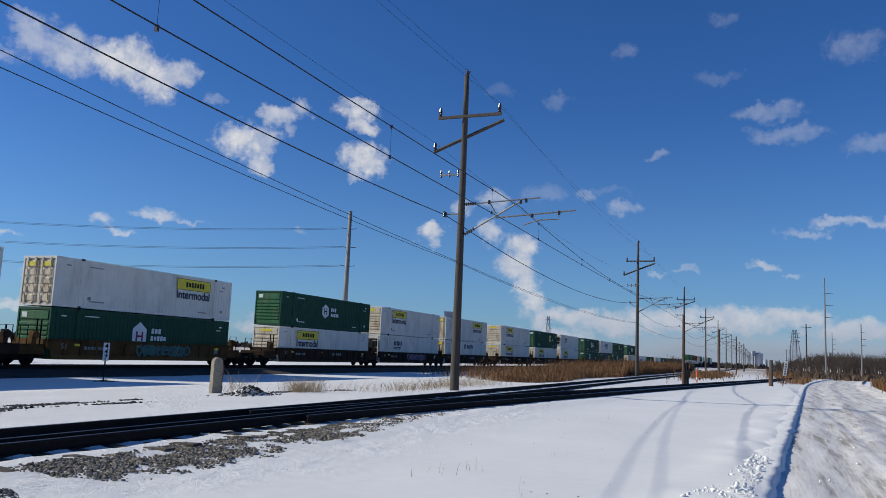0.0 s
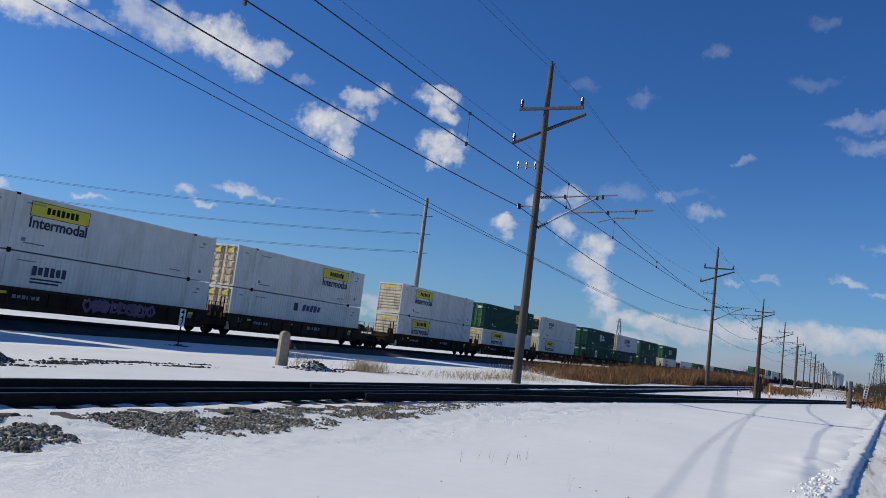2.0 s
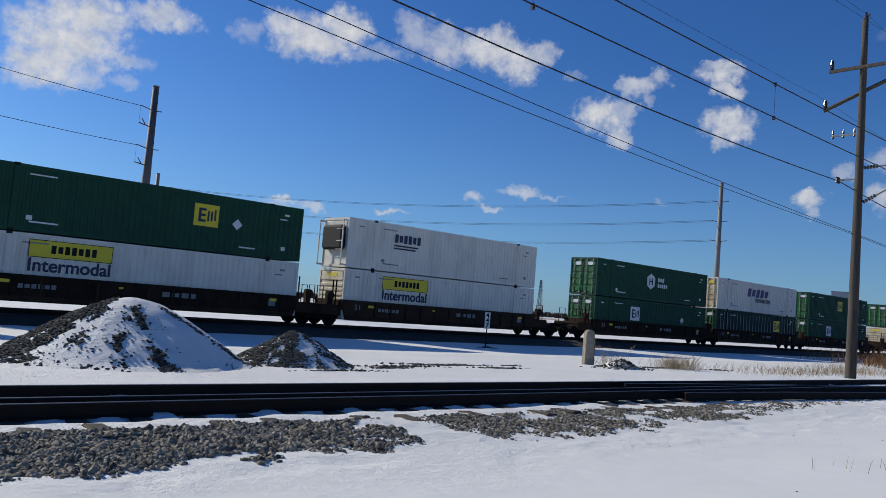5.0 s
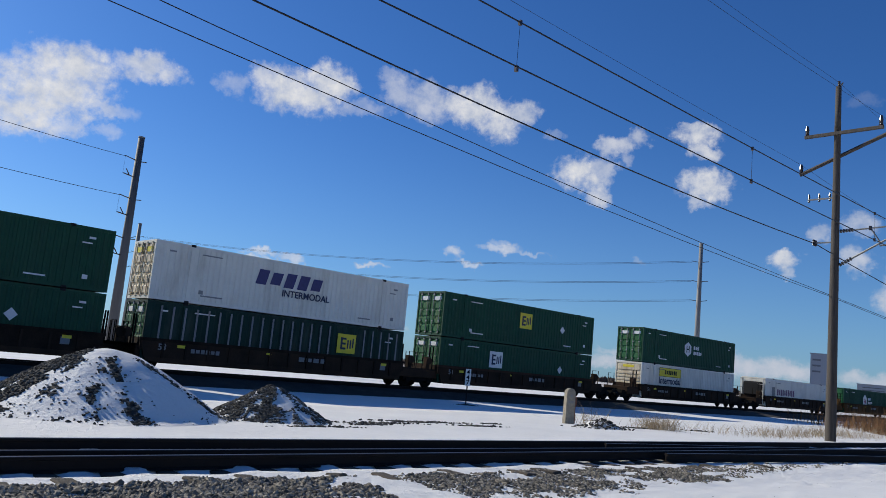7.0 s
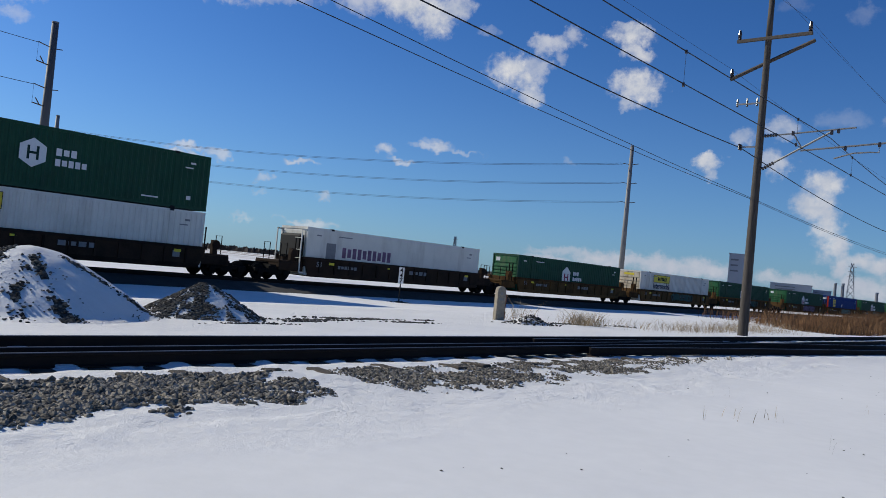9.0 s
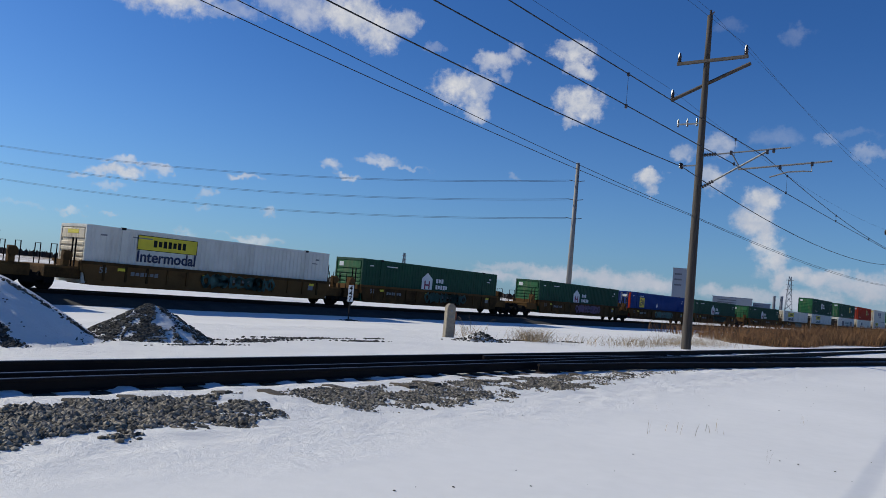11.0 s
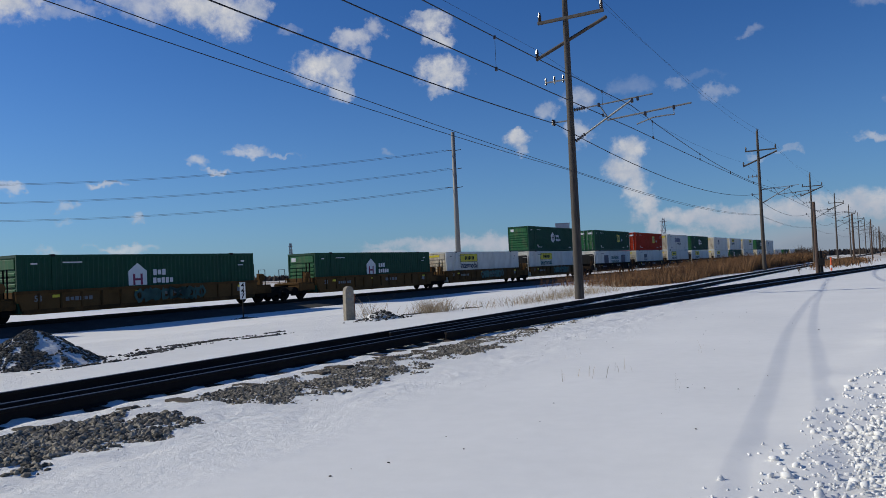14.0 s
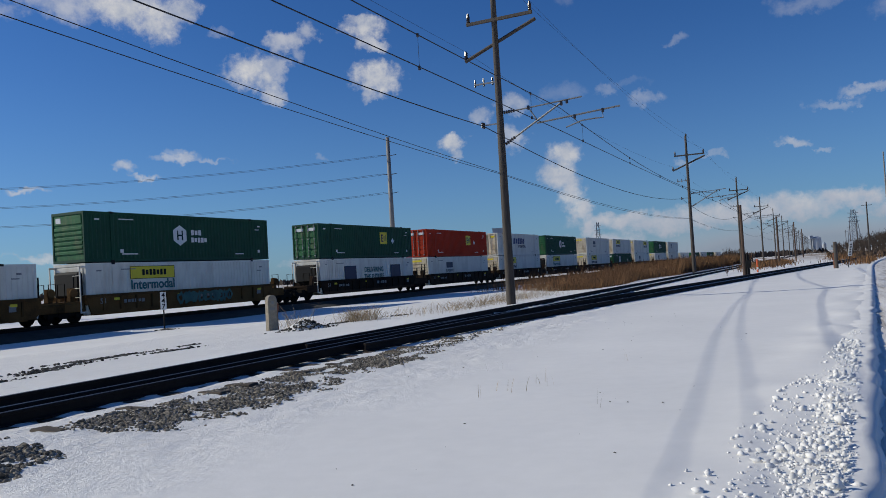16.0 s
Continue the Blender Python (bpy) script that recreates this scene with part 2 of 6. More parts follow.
GRIME = (0.16, 0.12, 0.09)
M = {
    "rail": material("rail_steel", two((0.02, 0.015, 0.013)), 2.0, 0.85, 0.0, 0.2, spec=0.15),
    "railhead": material("rail_head_steel", two((0.13, 0.12, 0.115)), 1.5, 0.45, 1.0, 0.05),
    "tie": material("weathered_tie_wood", two((0.05, 0.037, 0.028), 0.5, 1.5), 4, 0.9, 0, 0.6, 40, vary=0.4, stretch=(1, 6, 1)),
    "stone": material("ballast_stone", [(0.2, (0.056, 0.049, 0.037)), (0.5, (0.18, 0.154, 0.114)), (0.8, (0.35, 0.3, 0.225))], 9, 0.9, 0, 0.5, 50, vary=0.7),
    "ballast": material("main_line_ballast", [(0.3, (0.016, 0.015, 0.014)), (0.6, (0.042, 0.039, 0.035)), (0.75, (0.085, 0.08, 0.075))], 1.2, 0.95, 0, 1.0, 14),
    "pole": material("weathered_pole_wood", two((0.066, 0.055, 0.046), 0.5, 1.5), 3, 0.85, 0, 0.5, 30, stretch=(6, 6, 0.35), vary=0.25),
    "darkpole": material("tarred_pole_wood", two((0.06, 0.048, 0.04), 0.6, 1.4), 3, 0.85, 0, 0.5, 30, stretch=(6, 6, 0.35), vary=0.2),
    "steelpole": material("galvanised_steel_pole", two((0.2, 0.195, 0.19), 0.8, 1.1), 2, 0.65, 0.1, 0.1, stretch=(2, 2, 0.2)),
    # a darker tone for the thick pole only
    "darksteel": material("dark_steel_pole", two((0.085, 0.085, 0.09), 0.8, 1.15), 2, 0.7, 0.1, 0.1, stretch=(2, 2, 0.2)),
    "wire": material("black_wire", two((0.012, 0.012, 0.014)), 3, 0.6, 0.2, 0.0),
    "insulator": material("brown_porcelain", two((0.03, 0.022, 0.02)), 5, 0.25, 0, 0.0),
    "greyrod": material("galvanised_bracket", two((0.22, 0.225, 0.23)), 5, 0.5, 0.5, 0.1),
    "concrete": material("old_concrete", two((0.27, 0.235, 0.18), 0.6, 1.3), 7, 0.9, 0, 0.5, 80),
    "signwhite": material("white_sign_paint", two((0.75, 0.75, 0.72), 0.9, 1.05), 8, 0.5, 0, 0.05),
    "black": material("black_paint", two((0.01, 0.01, 0.011)), 4, 0.7, 0, 0.1, spec=0.2),
    "orange": material("orange_marker_plastic", two((0.75, 0.12, 0.03)), 4, 0.5, 0, 0.0),
    "white": material("white_container_paint", two((0.71, 0.68, 0.60), 0.9, 1.06), 0.8, 0.6, 0, 0.06, 20, spec=0.25, dirt=(0.5, (0.4, 0.35, 0.28), 1.1, (1.2, 1, 0.25))),
    "whiteend": material("cream_white_end_paint", two((0.68, 0.58, 0.42), 0.75, 1.05), 2.0, 0.6, 0, 0.1, 25, dirt=(0.85, (0.24, 0.14, 0.07), 1.6, (1, 1.4, 0.4))),
    "green": material("dark_green_container_paint", two((0.006, 0.055, 0.028), 0.8, 1.2), 0.9, 0.6, 0, 0.06, 20, spec=0.25, dirt=(0.3, (0.03, 0.06, 0.035), 1.2, (1.2, 1, 0.25))),
    # ends of the green containers: lighter and yellower than their sides, with streaks
    "greenend": material("lighter_green_end", two((0.02, 0.13, 0.045), 0.7, 1.15), 2.0, 0.6, 0, 0.1, 25, spec=0.25, dirt=(0.7, (0.12, 0.14, 0.07), 1.6, (1, 1.4, 0.4))),
    "darkgreen": material("blackish_green_container_paint", two((0.012, 0.035, 0.026), 0.8, 1.2), 0.9, 0.65, 0, 0.06, 20, spec=0.15, dirt=(0.4, (0.09, 0.1, 0.08), 1.2, (1.2, 1, 0.25))),
    "blue": material("blue_container_paint", two((0.006, 0.04, 0.19), 0.8, 1.15), 0.9, 0.6, 0, 0.06, 20, spec=0.2, dirt=(0.3, (0.05, 0.06, 0.2), 1.2, (1.2, 1, 0.25))),
    "red": material("orange_red_container_paint", two((0.42, 0.032, 0.009), 0.8, 1.15), 0.9, 0.65, 0, 0.06, 20, spec=0.15, dirt=(0.3, (0.25, 0.05, 0.02), 1.2, (1.2, 1, 0.25))),
    "yellow": material("yellow_logo_paint", two((0.72, 0.58, 0.02), 0.85, 1.05), 3, 0.5, 0, 0.02),
    "ink": material("dark_blue_lettering", two((0.008, 0.014, 0.055)), 5, 0.5, 0, 0.0),
    "teal": material("teal_lettering", two((0.02, 0.12, 0.13)), 5, 0.5, 0, 0.0),
    "purple": material("navy_lettering", two((0.03, 0.025, 0.12)), 5, 0.5, 0, 0.0),
    "greytext": material("grey_lettering", two((0.2, 0.2, 0.2)), 5, 0.6, 0, 0.0),
    "paletext": material("white_lettering", two((0.72, 0.73, 0.72), 0.85, 1.0), 5, 0.6, 0, 0.0),
    "car": material("rusty_black_well_car_paint", [(0.25, (0.014, 0.01, 0.0075)), (0.55, (0.04, 0.025, 0.017)), (0.8, (0.062, 0.036, 0.022))], 1.0, 0.9, 0, 0.2, 14, spec=0.1, vary=0.35),
    "carbrown": material("brown_well_car_paint", [(0.25, (0.035, 0.02, 0.009)), (0.55, (0.115, 0.062, 0.023)), (0.8, (0.155, 0.084, 0.033))], 1.0, 0.9, 0, 0.2, 14, spec=0.1, vary=0.3),
    "truck": material("black_truck_steel", two((0.008, 0.007, 0.006)), 3, 0.9, 0.0, 0.2, spec=0.15),
    "graffA": material("pale_green_spray_paint", two((0.06, 0.13, 0.105), 0.5, 1.4), 2, 0.7, 0, 0.0),
    "graffB": material("violet_spray_paint", two((0.17, 0.09, 0.15), 0.5, 1.4), 2, 0.7, 0, 0.0),
    "crimson": material("dark_red_paint", two((0.22, 0.02, 0.06)), 2, 0.6, 0, 0.0),
    "reefer": material("refrigeration_unit_grey", two((0.5, 0.5, 0.48), 0.7, 1.1), 3, 0.6, 0, 0.1),
}


def snow_material():
    m = bpy.data.materials.new("wind_crusted_snow")
    m.use_nodes = True
    n = Nodes(m.node_tree)
    vec = n.tree.nodes.new("ShaderNodeTexCoord").outputs["Object"]
    big = n.noise(vec, 0.35, 4, 0.5)
    mid = n.noise(vec, 4.0, 5, 0.6)
    small = n.noise(vec, 45.0, 4, 0.65)
    col = n.ramp(n.math("ADD", n.math("MULTIPLY", big, 0.6), n.math("MULTIPLY", mid, 0.4)), [(0.3, (0.735, 0.725, 0.70)), (0.7, (0.83, 0.815, 0.785))])
    # distance: bare fields, tall dead grass and earth away from the tracks, by patches
    geo = n.tree.nodes.new("ShaderNodeNewGeometry").outputs["Position"]
    far = n.tree.nodes.new("ShaderNodeVectorMath")
    far.operation = "LENGTH"
    n.link(geo, far.inputs[0])
    away = n.math("MULTIPLY", n.math("SUBTRACT", far.outputs["Value"], 120.0), 0.006, clamp=True)
    patch = n.math("MULTIPLY", n.math("SUBTRACT", n.noise(geo, 0.02, 5, 0.6), 0.44), 8.0, clamp=True)
    col = n.mix(n.math("MULTIPLY", away, patch), col, (0.23, 0.15, 0.085))
    xyz = n.tree.nodes.new("ShaderNodeSeparateXYZ")
    n.link(geo, xyz.inputs[0])
    across = n.math("ADD", n.math("MULTIPLY", xyz.outputs[0], -SY), n.math("MULTIPLY", xyz.outputs[1], SX))
    b = n.add("ShaderNodeBsdfPrincipled", Roughness=0.75)
    b.inputs["Specular IOR Level"].default_value = 0.25
    n.link(col, b.inputs["Base Color"])
    height = n.math("ADD", n.math("MULTIPLY", mid, 0.12), n.math("MULTIPLY", small, 0.035))
    # ridged wind crust along the shoulder of the near track, fading into the field
    shoulder = n.math("MULTIPLY", n.math("MULTIPLY", n.math("ADD", n.math("SUBTRACT", across, 4.9), n.math("MULTIPLY", n.math("SUBTRACT", big, 0.5), 4.0)), 0.36, clamp=True), n.math("SUBTRACT", 26.0, across, clamp=True))
    turn = n.add("ShaderNodeVectorRotate", Angle=radians(-40))
    n.link(geo, turn.inputs["Vector"])
    mp = n.add("ShaderNodeMapping", Scale=(0.85, 1.25, 1.0))
    n.link(turn.outputs[0], mp.inputs["Vector"])
    crust = n.noise(mp.outputs[0], 6.0, 8, 0.7, 0.2)
    height = n.math("ADD", height, n.math("MULTIPLY", n.math("MULTIPLY", crust, 2.6), shoulder))
    bp = n.add("ShaderNodeBump", Strength=0.5, Distance=0.06)
    n.link(height, bp.inputs["Height"])
    n.link(bp.outputs[0], b.inputs["Normal"])
    n.link(b.outputs[0], n.tree.nodes.new("ShaderNodeOutputMaterial").inputs[0])
    return m


M["snow"] = snow_material()
M["road"] = material("packed_dirty_road_snow", [(0.3, (0.16, 0.135, 0.105)), (0.4, (0.4, 0.365, 0.32)), (0.48, (0.64, 0.61, 0.565)), (0.64, (0.79, 0.77, 0.735))], 1.7, 0.8, 0, 1.0, 11, stretch=(0.12, 1.7, 1.0), rot=-68.3)
M["dryland"] = material("frozen_brown_soil", two((0.12, 0.085, 0.055), 0.6, 1.4), 2, 0.95, 0, 0.8, 20)
M["dirt"] = material("dark_wet_cinders", two((0.05, 0.045, 0.04), 0.5, 1.6), 6, 0.95, 0, 1.0, 40)
M["straw"] = material("dry_orange_grass", two((0.155, 0.077, 0.03), 0.4, 1.6), 1.5, 0.9, 0, 0, 10, vary=0.5)
M["cinder"] = material("dark_crushed_stone", [(0.2, (0.022, 0.021, 0.019)), (0.5, (0.075, 0.07, 0.06)), (0.8, (0.16, 0.15, 0.13))], 9, 0.95, 0, 0.5, 50, vary=0.7, spec=0.2)
M["palestraw"] = material("pale_dry_weed", two((0.36, 0.27, 0.16), 0.6, 1.35), 3, 0.9, 0, 0, 10, vary=0.5)
M["scrub"] = material("brown_scrub", two((0.085, 0.055, 0.035), 0.5, 1.4), 0.6, 0.95, 0, 0, 6, vary=0.5)
M["twig"] = material("bare_brown_twigs", two((0.04, 0.029, 0.024), 0.6, 1.4), 0.5, 0.95, 0, 0, 5, vary=0.5)
# distance haze is put into the colours of the far silos and works
M["haze"] = material("hazed_pale_cladding", two((0.4, 0.42, 0.45), 0.9, 1.1), 0.05, 0.8, 0, 0, 1)
M["hazeblue"] = material("hazed_grey_cladding", two((0.3, 0.34, 0.4), 0.85, 1.15), 0.05, 0.8, 0, 0, 1)
M["steel_far"] = material("distant_lattice_steel", two((0.2, 0.21, 0.23)), 0.2, 0.7, 0.2, 0, 2)


# clouds that drift with the wind: azimuth, elevation, half width, half height (degrees) at the start, thickness
HEAP = [
    (-53.2, 15.1, 3.84, 2.42, 1.1), (-54.3, 13.1, 2.79, 1.63, 1.0), (-52.1, 16.8, 3.27, 1.65, 1.1), (-49.6, 14.6, 2.08, 0.48, 0.6),
    (-47.5, 17.7, 2.98, 1.05, 0.9), (-49.5, 13.1, 1.08, 0.61, 0.6), (-52.2, 12.7, 1.71, 0.79, 0.8),
]
LARGE = [
    (-36.9, 17.9, 3.70, 1.72, 1.1), (-39.4, 18.6, 1.79, 1.06, 0.9), (-41.9, 17.8, 1.15, 0.84, 0.6), (-34.8, 18.8, 2.05, 1.55, 1.0),
    (-32.2, 17.5, 2.06, 0.65, 0.6), (-29.6, 19.0, 1.56, 1.57, 0.75), (-27.4, 18.4, 2.30, 1.49, 0.8), (-24.1, 18.5, 2.31, 1.53, 1.0),
    (-22.2, 17.6, 2.21, 1.58, 1.1), (-20.5, 18.2, 1.57, 1.05, 0.9), (-30.6, 20.1, 1.01, 0.60, 0.6), (-17.7, 16.8, 0.92, 0.35, 0.5),
]
PUFFS = [
    (-15.7, 14.3, 1.91, 1.41, 1.1), (-14.5, 12.9, 1.17, 0.97, 0.9), (-13.8, 14.5, 0.90, 1.14, 0.8), (-13.2, 16.2, 1.26, 0.65, 0.8),
    (-11.7, 16.8, 0.90, 0.86, 0.75), (-12.5, 15.3, 0.63, 0.78, 0.6), (-7.6, 17.1, 1.68, 1.01, 0.95), (-6.9, 16.0, 1.32, 0.59, 0.9),
    (-8.0, 17.8, 0.80, 0.34, 0.6), (-6.7, 13.6, 1.97, 1.28, 1.1), (-7.6, 12.4, 0.88, 0.47, 0.8),
]
LOW = [
    (0.6, 10.7, 0.83, 0.73, 0.7), (3.0, 11.2, 1.22, 0.80, 0.75), (2.9, 8.9, 1.22, 0.96, 0.8), (-1.6, 8.7, 1.14, 0.67, 0.95),
    (-1.2, 8.0, 0.59, 0.33, 0.7), (-38.1, 6.5, 1.77, 0.31, 0.8), (-30.6, 6.4, 1.45, 0.27, 0.85), (-24.3, 7.8, 1.09, 0.45, 0.8),
    (-23.0, 7.2, 0.91, 0.27, 0.8), (-20.9, 8.5, 1.64, 0.41, 0.8), (-19.0, 8.2, 1.45, 0.18, 0.6), (-21.3, 9.0, 0.73, 0.18, 0.5),
    (-11.1, 8.1, 0.53, 0.26, 0.5),
]
FAR_LEFT = [
    (-38.4, 5.7, 2.03, 0.55, 0.95), (-36.2, 6.1, 0.86, 0.34, 0.8), (-41.0, 5.2, 0.91, 0.21, 0.7), (-39.1, 4.6, 1.26, 0.29, 0.65),
    (-32.9, 5.0, 0.96, 0.35, 0.75), (-41.2, 2.7, 1.03, 0.25, 0.7), (-39.1, 2.8, 0.63, 0.21, 0.6), (-28.5, 4.1, 0.80, 0.27, 0.75),
    (-32.8, 4.0, 0.87, 0.22, 0.5), (-29.3, 2.0, 2.21, 0.35, 0.8), (-34.1, 1.9, 0.86, 0.26, 0.6), (-44.2, 2.6, 1.61, 0.20, 0.4),
]
WISPS = [
    (12.5, 21.6, 0.83, 0.60, 0.35), (19.0, 23.3, 1.08, 0.49, 0.35), (27.6, 20.7, 2.00, 1.09, 0.45), (18.8, 19.6, 1.78, 0.59, 0.32),
    (22.1, 17.0, 2.25, 0.62, 0.5), (23.5, 15.5, 2.56, 0.74, 0.5), (28.5, 14.4, 1.63, 0.79, 0.45), (14.9, 14.4, 1.07, 0.35, 0.5),
    (12.4, 10.7, 1.26, 0.48, 0.55), (9.8, 11.6, 0.64, 0.36, 0.45), (6.7, 11.7, 1.74, 0.81, 0.4),
]
STREAKS = [
    (24.3, 8.9, 2.08, 0.33, 0.6), (27.2, 9.5, 2.44, 0.40, 0.7), (21.7, 6.8, 1.35, 0.42, 0.8), (23.5, 6.2, 0.62, 0.21, 0.55),
    (16.7, 6.4, 0.78, 0.26, 0.6), (14.8, 6.2, 0.97, 0.22, 0.5), (7.2, 18.4, 1.02, 0.79, 0.38), (3.3, 19.0, 1.17, 0.62, 0.3),
    (11.6, 11.9, 1.53, 0.35, 0.3),
]


def cloud_material():
    m = bpy.data.materials.new("white_fair_weather_clouds")
    m.use_nodes = True
    n = Nodes(m.node_tree)
    way = n.tree.nodes.new("ShaderNodeVectorMath")
    way.operation = "NORMALIZE"
    n.link(n.tree.nodes.new("ShaderNodeTexCoord").outputs["Object"], way.inputs[0])
    xyz = n.tree.nodes.new("ShaderNodeSeparateXYZ")
    n.link(way.outputs[0], xyz.inputs[0])
    azim, elev = n.math("ARCTAN2", xyz.outputs[0], xyz.outputs[1]), n.math("ARCSINE", xyz.outputs[2])
    density, shade = cloud_field(n, azim, elev, HEAP + LARGE + PUFFS + LOW + FAR_LEFT + WISPS + STREAKS)
    rgb = n.mix(n.math("MULTIPLY", n.math("SUBTRACT", shade, 0.36), 3.0, clamp=True), CLOUD_SHADE, CLOUD_RGB)
    glow = n.add("ShaderNodeEmission", Strength=0.066)
    n.link(rgb, glow.inputs["Color"])
    both = n.tree.nodes.new("ShaderNodeMixShader")
    n.link(density, both.inputs[0])
    n.link(n.tree.nodes.new("ShaderNodeBsdfTransparent").outputs[0], both.inputs[1])
    n.link(glow.outputs[0], both.inputs[2])
    n.link(both.outputs[0], n.tree.nodes.new("ShaderNodeOutputMaterial").inputs[0])
    return m


M["clouds"] = cloud_material()


# ---- mesh helpers ----
def mesh_object(name, bm, mat, smooth=False):
    me = bpy.data.meshes.new(name)
    bm.normal_update()
    bm.to_mesh(me)
    bm.free()
    for p in me.polygons:
        p.use_smooth = smooth
    for m_ in (mat if isinstance(mat, (list, tuple)) else [mat]):
        me.materials.append(m_)
    return new(name, me)


def part(name, bm, mat, parent, label="", smooth=False, at=None):
    ob = mesh_object(name, bm, mat, smooth)
    ob.parent = parent
    if at is not None:
        ob.matrix_basis = at
    return tagged(ob, label)


def share(name, data, parent, at, label=""):
    ob = new(name, data)
    ob.parent = parent
    ob.matrix_basis = at
    return tagged(ob, label)


def box(bm, x0, x1, y0, y1, z0, z1, bevel=0.0):
    v = [bm.verts.new(p) for p in ((x0, y0, z0), (x1, y0, z0), (x1, y1, z0), (x0, y1, z0), (x0, y0, z1), (x1, y0, z1), (x1, y1, z1), (x0, y1, z1))]
    faces = [bm.faces.new([v[i] for i in q]) for q in ((3, 2, 1, 0), (4, 5, 6, 7), (0, 1, 5, 4), (1, 2, 6, 5), (2, 3, 7, 6), (3, 0, 4, 7))]
    if bevel:
        bmesh.ops.bevel(bm, geom=list({e for f in faces for e in f.edges}), offset=bevel, segments=1, affect="EDGES")
    return bm


def rod(bm, a, b, r0, r1=None, n=8, cap=True):
    """A tapered round bar from a to b."""
    a, b = Vector(a), Vector(b)
    r1 = r0 if r1 is None else r1
    q = (b - a).to_track_quat("Z", "Y").to_matrix()
    rings = []
    for p, r in ((a, r0), (b, r1)):
        rings.append([bm.verts.new(p + q @ Vector((r * math.cos(2 * math.pi * i / n), r * math.sin(2 * math.pi * i / n), 0))) for i in range(n)])
    for i in range(n):
        bm.faces.new((rings[0][i], rings[0][(i + 1) % n], rings[1][(i + 1) % n], rings[1][i]))
    if cap:
        bm.faces.new(rings[0][::-1])
        bm.faces.new(rings[1])
    return bm


def tube(bm, pts, r, n=5):
    """A round wire through points."""
    rings = []
    for i, p in enumerate(pts):
        t = (Vector(pts[min(i + 1, len(pts) - 1)]) - Vector(pts[max(i - 1, 0)]))
        q = t.to_track_quat("Z", "Y").to_matrix()
        rings.append([bm.verts.new(Vector(p) + q @ Vector((r * math.cos(2 * math.pi * k / n), r * math.sin(2 * math.pi * k / n), 0))) for k in range(n)])
    for a, b in zip(rings, rings[1:]):
        for k in range(n):
            bm.faces.new((a[k], a[(k + 1) % n], b[(k + 1) % n], b[k]))
    return bm


def lathe(bm, profile, n=12, centre=(0, 0, 0)):
    """Rings of (radius, z) about a vertical axis."""
    c = Vector(centre)
    rings = [[bm.verts.new(c + Vector((r * math.cos(2 * math.pi * k / n), r * math.sin(2 * math.pi * k / n), z))) for k in range(n)] for r, z in profile]
    for a, b in zip(rings, rings[1:]):
        for k in range(n):
            bm.faces.new((a[k], a[(k + 1) % n], b[(k + 1) % n], b[k]))
    bm.faces.new(rings[0][::-1])
    bm.faces.new(rings[-1])
    return bm


def empty(name, m=None, label="", category="", group="", kind=""):
    ob = new(name)
    if m is not None:
        ob.matrix_basis = m
    return tagged(ob, label, category, group, kind)


def letters(name, text, size, mat, parent, at, extrude=0.004, spread=1.0):
    """Built-in font, turned into a mesh; the text stands in the local x-z plane and faces -y."""
    c = bpy.data.curves.new(name, "FONT")
    c.body, c.size, c.extrude, c.align_x, c.align_y, c.space_character = text, size, extrude, "CENTER", "CENTER", spread
    c.offset = 0.022 * size
    tmp = new(name + "_curve", c)
    me = bpy.data.meshes.new_from_object(tmp.evaluated_get(bpy.context.evaluated_depsgraph_get()))
    bpy.data.objects.remove(tmp)
    bpy.data.curves.remove(c)
    me.materials.clear()
    me.materials.append(mat)
    ob = new(name, me)
    ob.parent = parent
    ob.matrix_basis = at @ pose(0, 0, 0, 90, 0, 0)
    return ob


# ---- drifting clouds ----
def cloud_layer():
    """Part of a wide dome round the place; it turns slowly as the wind carries the clouds."""
    bm = bmesh.new()
    rows = []
    for k in range(15):
        e = radians(0.6 + 31.4 * k / 14)
        rows.append([bm.verts.new((4200 * math.cos(e) * math.sin(radians(a)), 4200 * math.cos(e) * math.cos(radians(a)), 4200 * math.sin(e))) for a in range(-70, 51, 4)])
    for a, b in zip(rows, rows[1:]):
        for k in range(len(a) - 1):
            bm.faces.new((a[k], b[k], b[k + 1], a[k + 1]))
    ob = mesh_object("backdrop", bm, M["clouds"], True)
    return tagged(ob, "scattered white clouds drifting over a deep blue sky", "clouds", kind="structure")


CLOUD_LAYER = cloud_layer()


# ---- ground ----
NEAR_D, MAIN_D = 10.1, 38.5
TIE_S, TIE_STEP = 2.95, 0.67          # the near track's ties: one of them, and their spacing


def smooth(a, b, x):
    t = max(0.0, min(1.0, (x - a) / (b - a)))
    return t * t * (3 - 2 * t)


def bump(x, c, w):
    return math.exp(-((x - c) / w) ** 2)


def siding_d(s):
    """Centre line of the diverging track: leaves the near track and bends away to the right."""
    u = max(0.0, s - 5)
    return 10.1 - (0.0035 * u * u if u < 18.5 else 1.2 + 0.13 * (u - 18.5))


def road_edge(s):
    """The cut edge of the snow along the road; the road lies at smaller d."""
    return 0.25 - 0.05 * s - 0.0006 * max(0, s - 70) ** 2


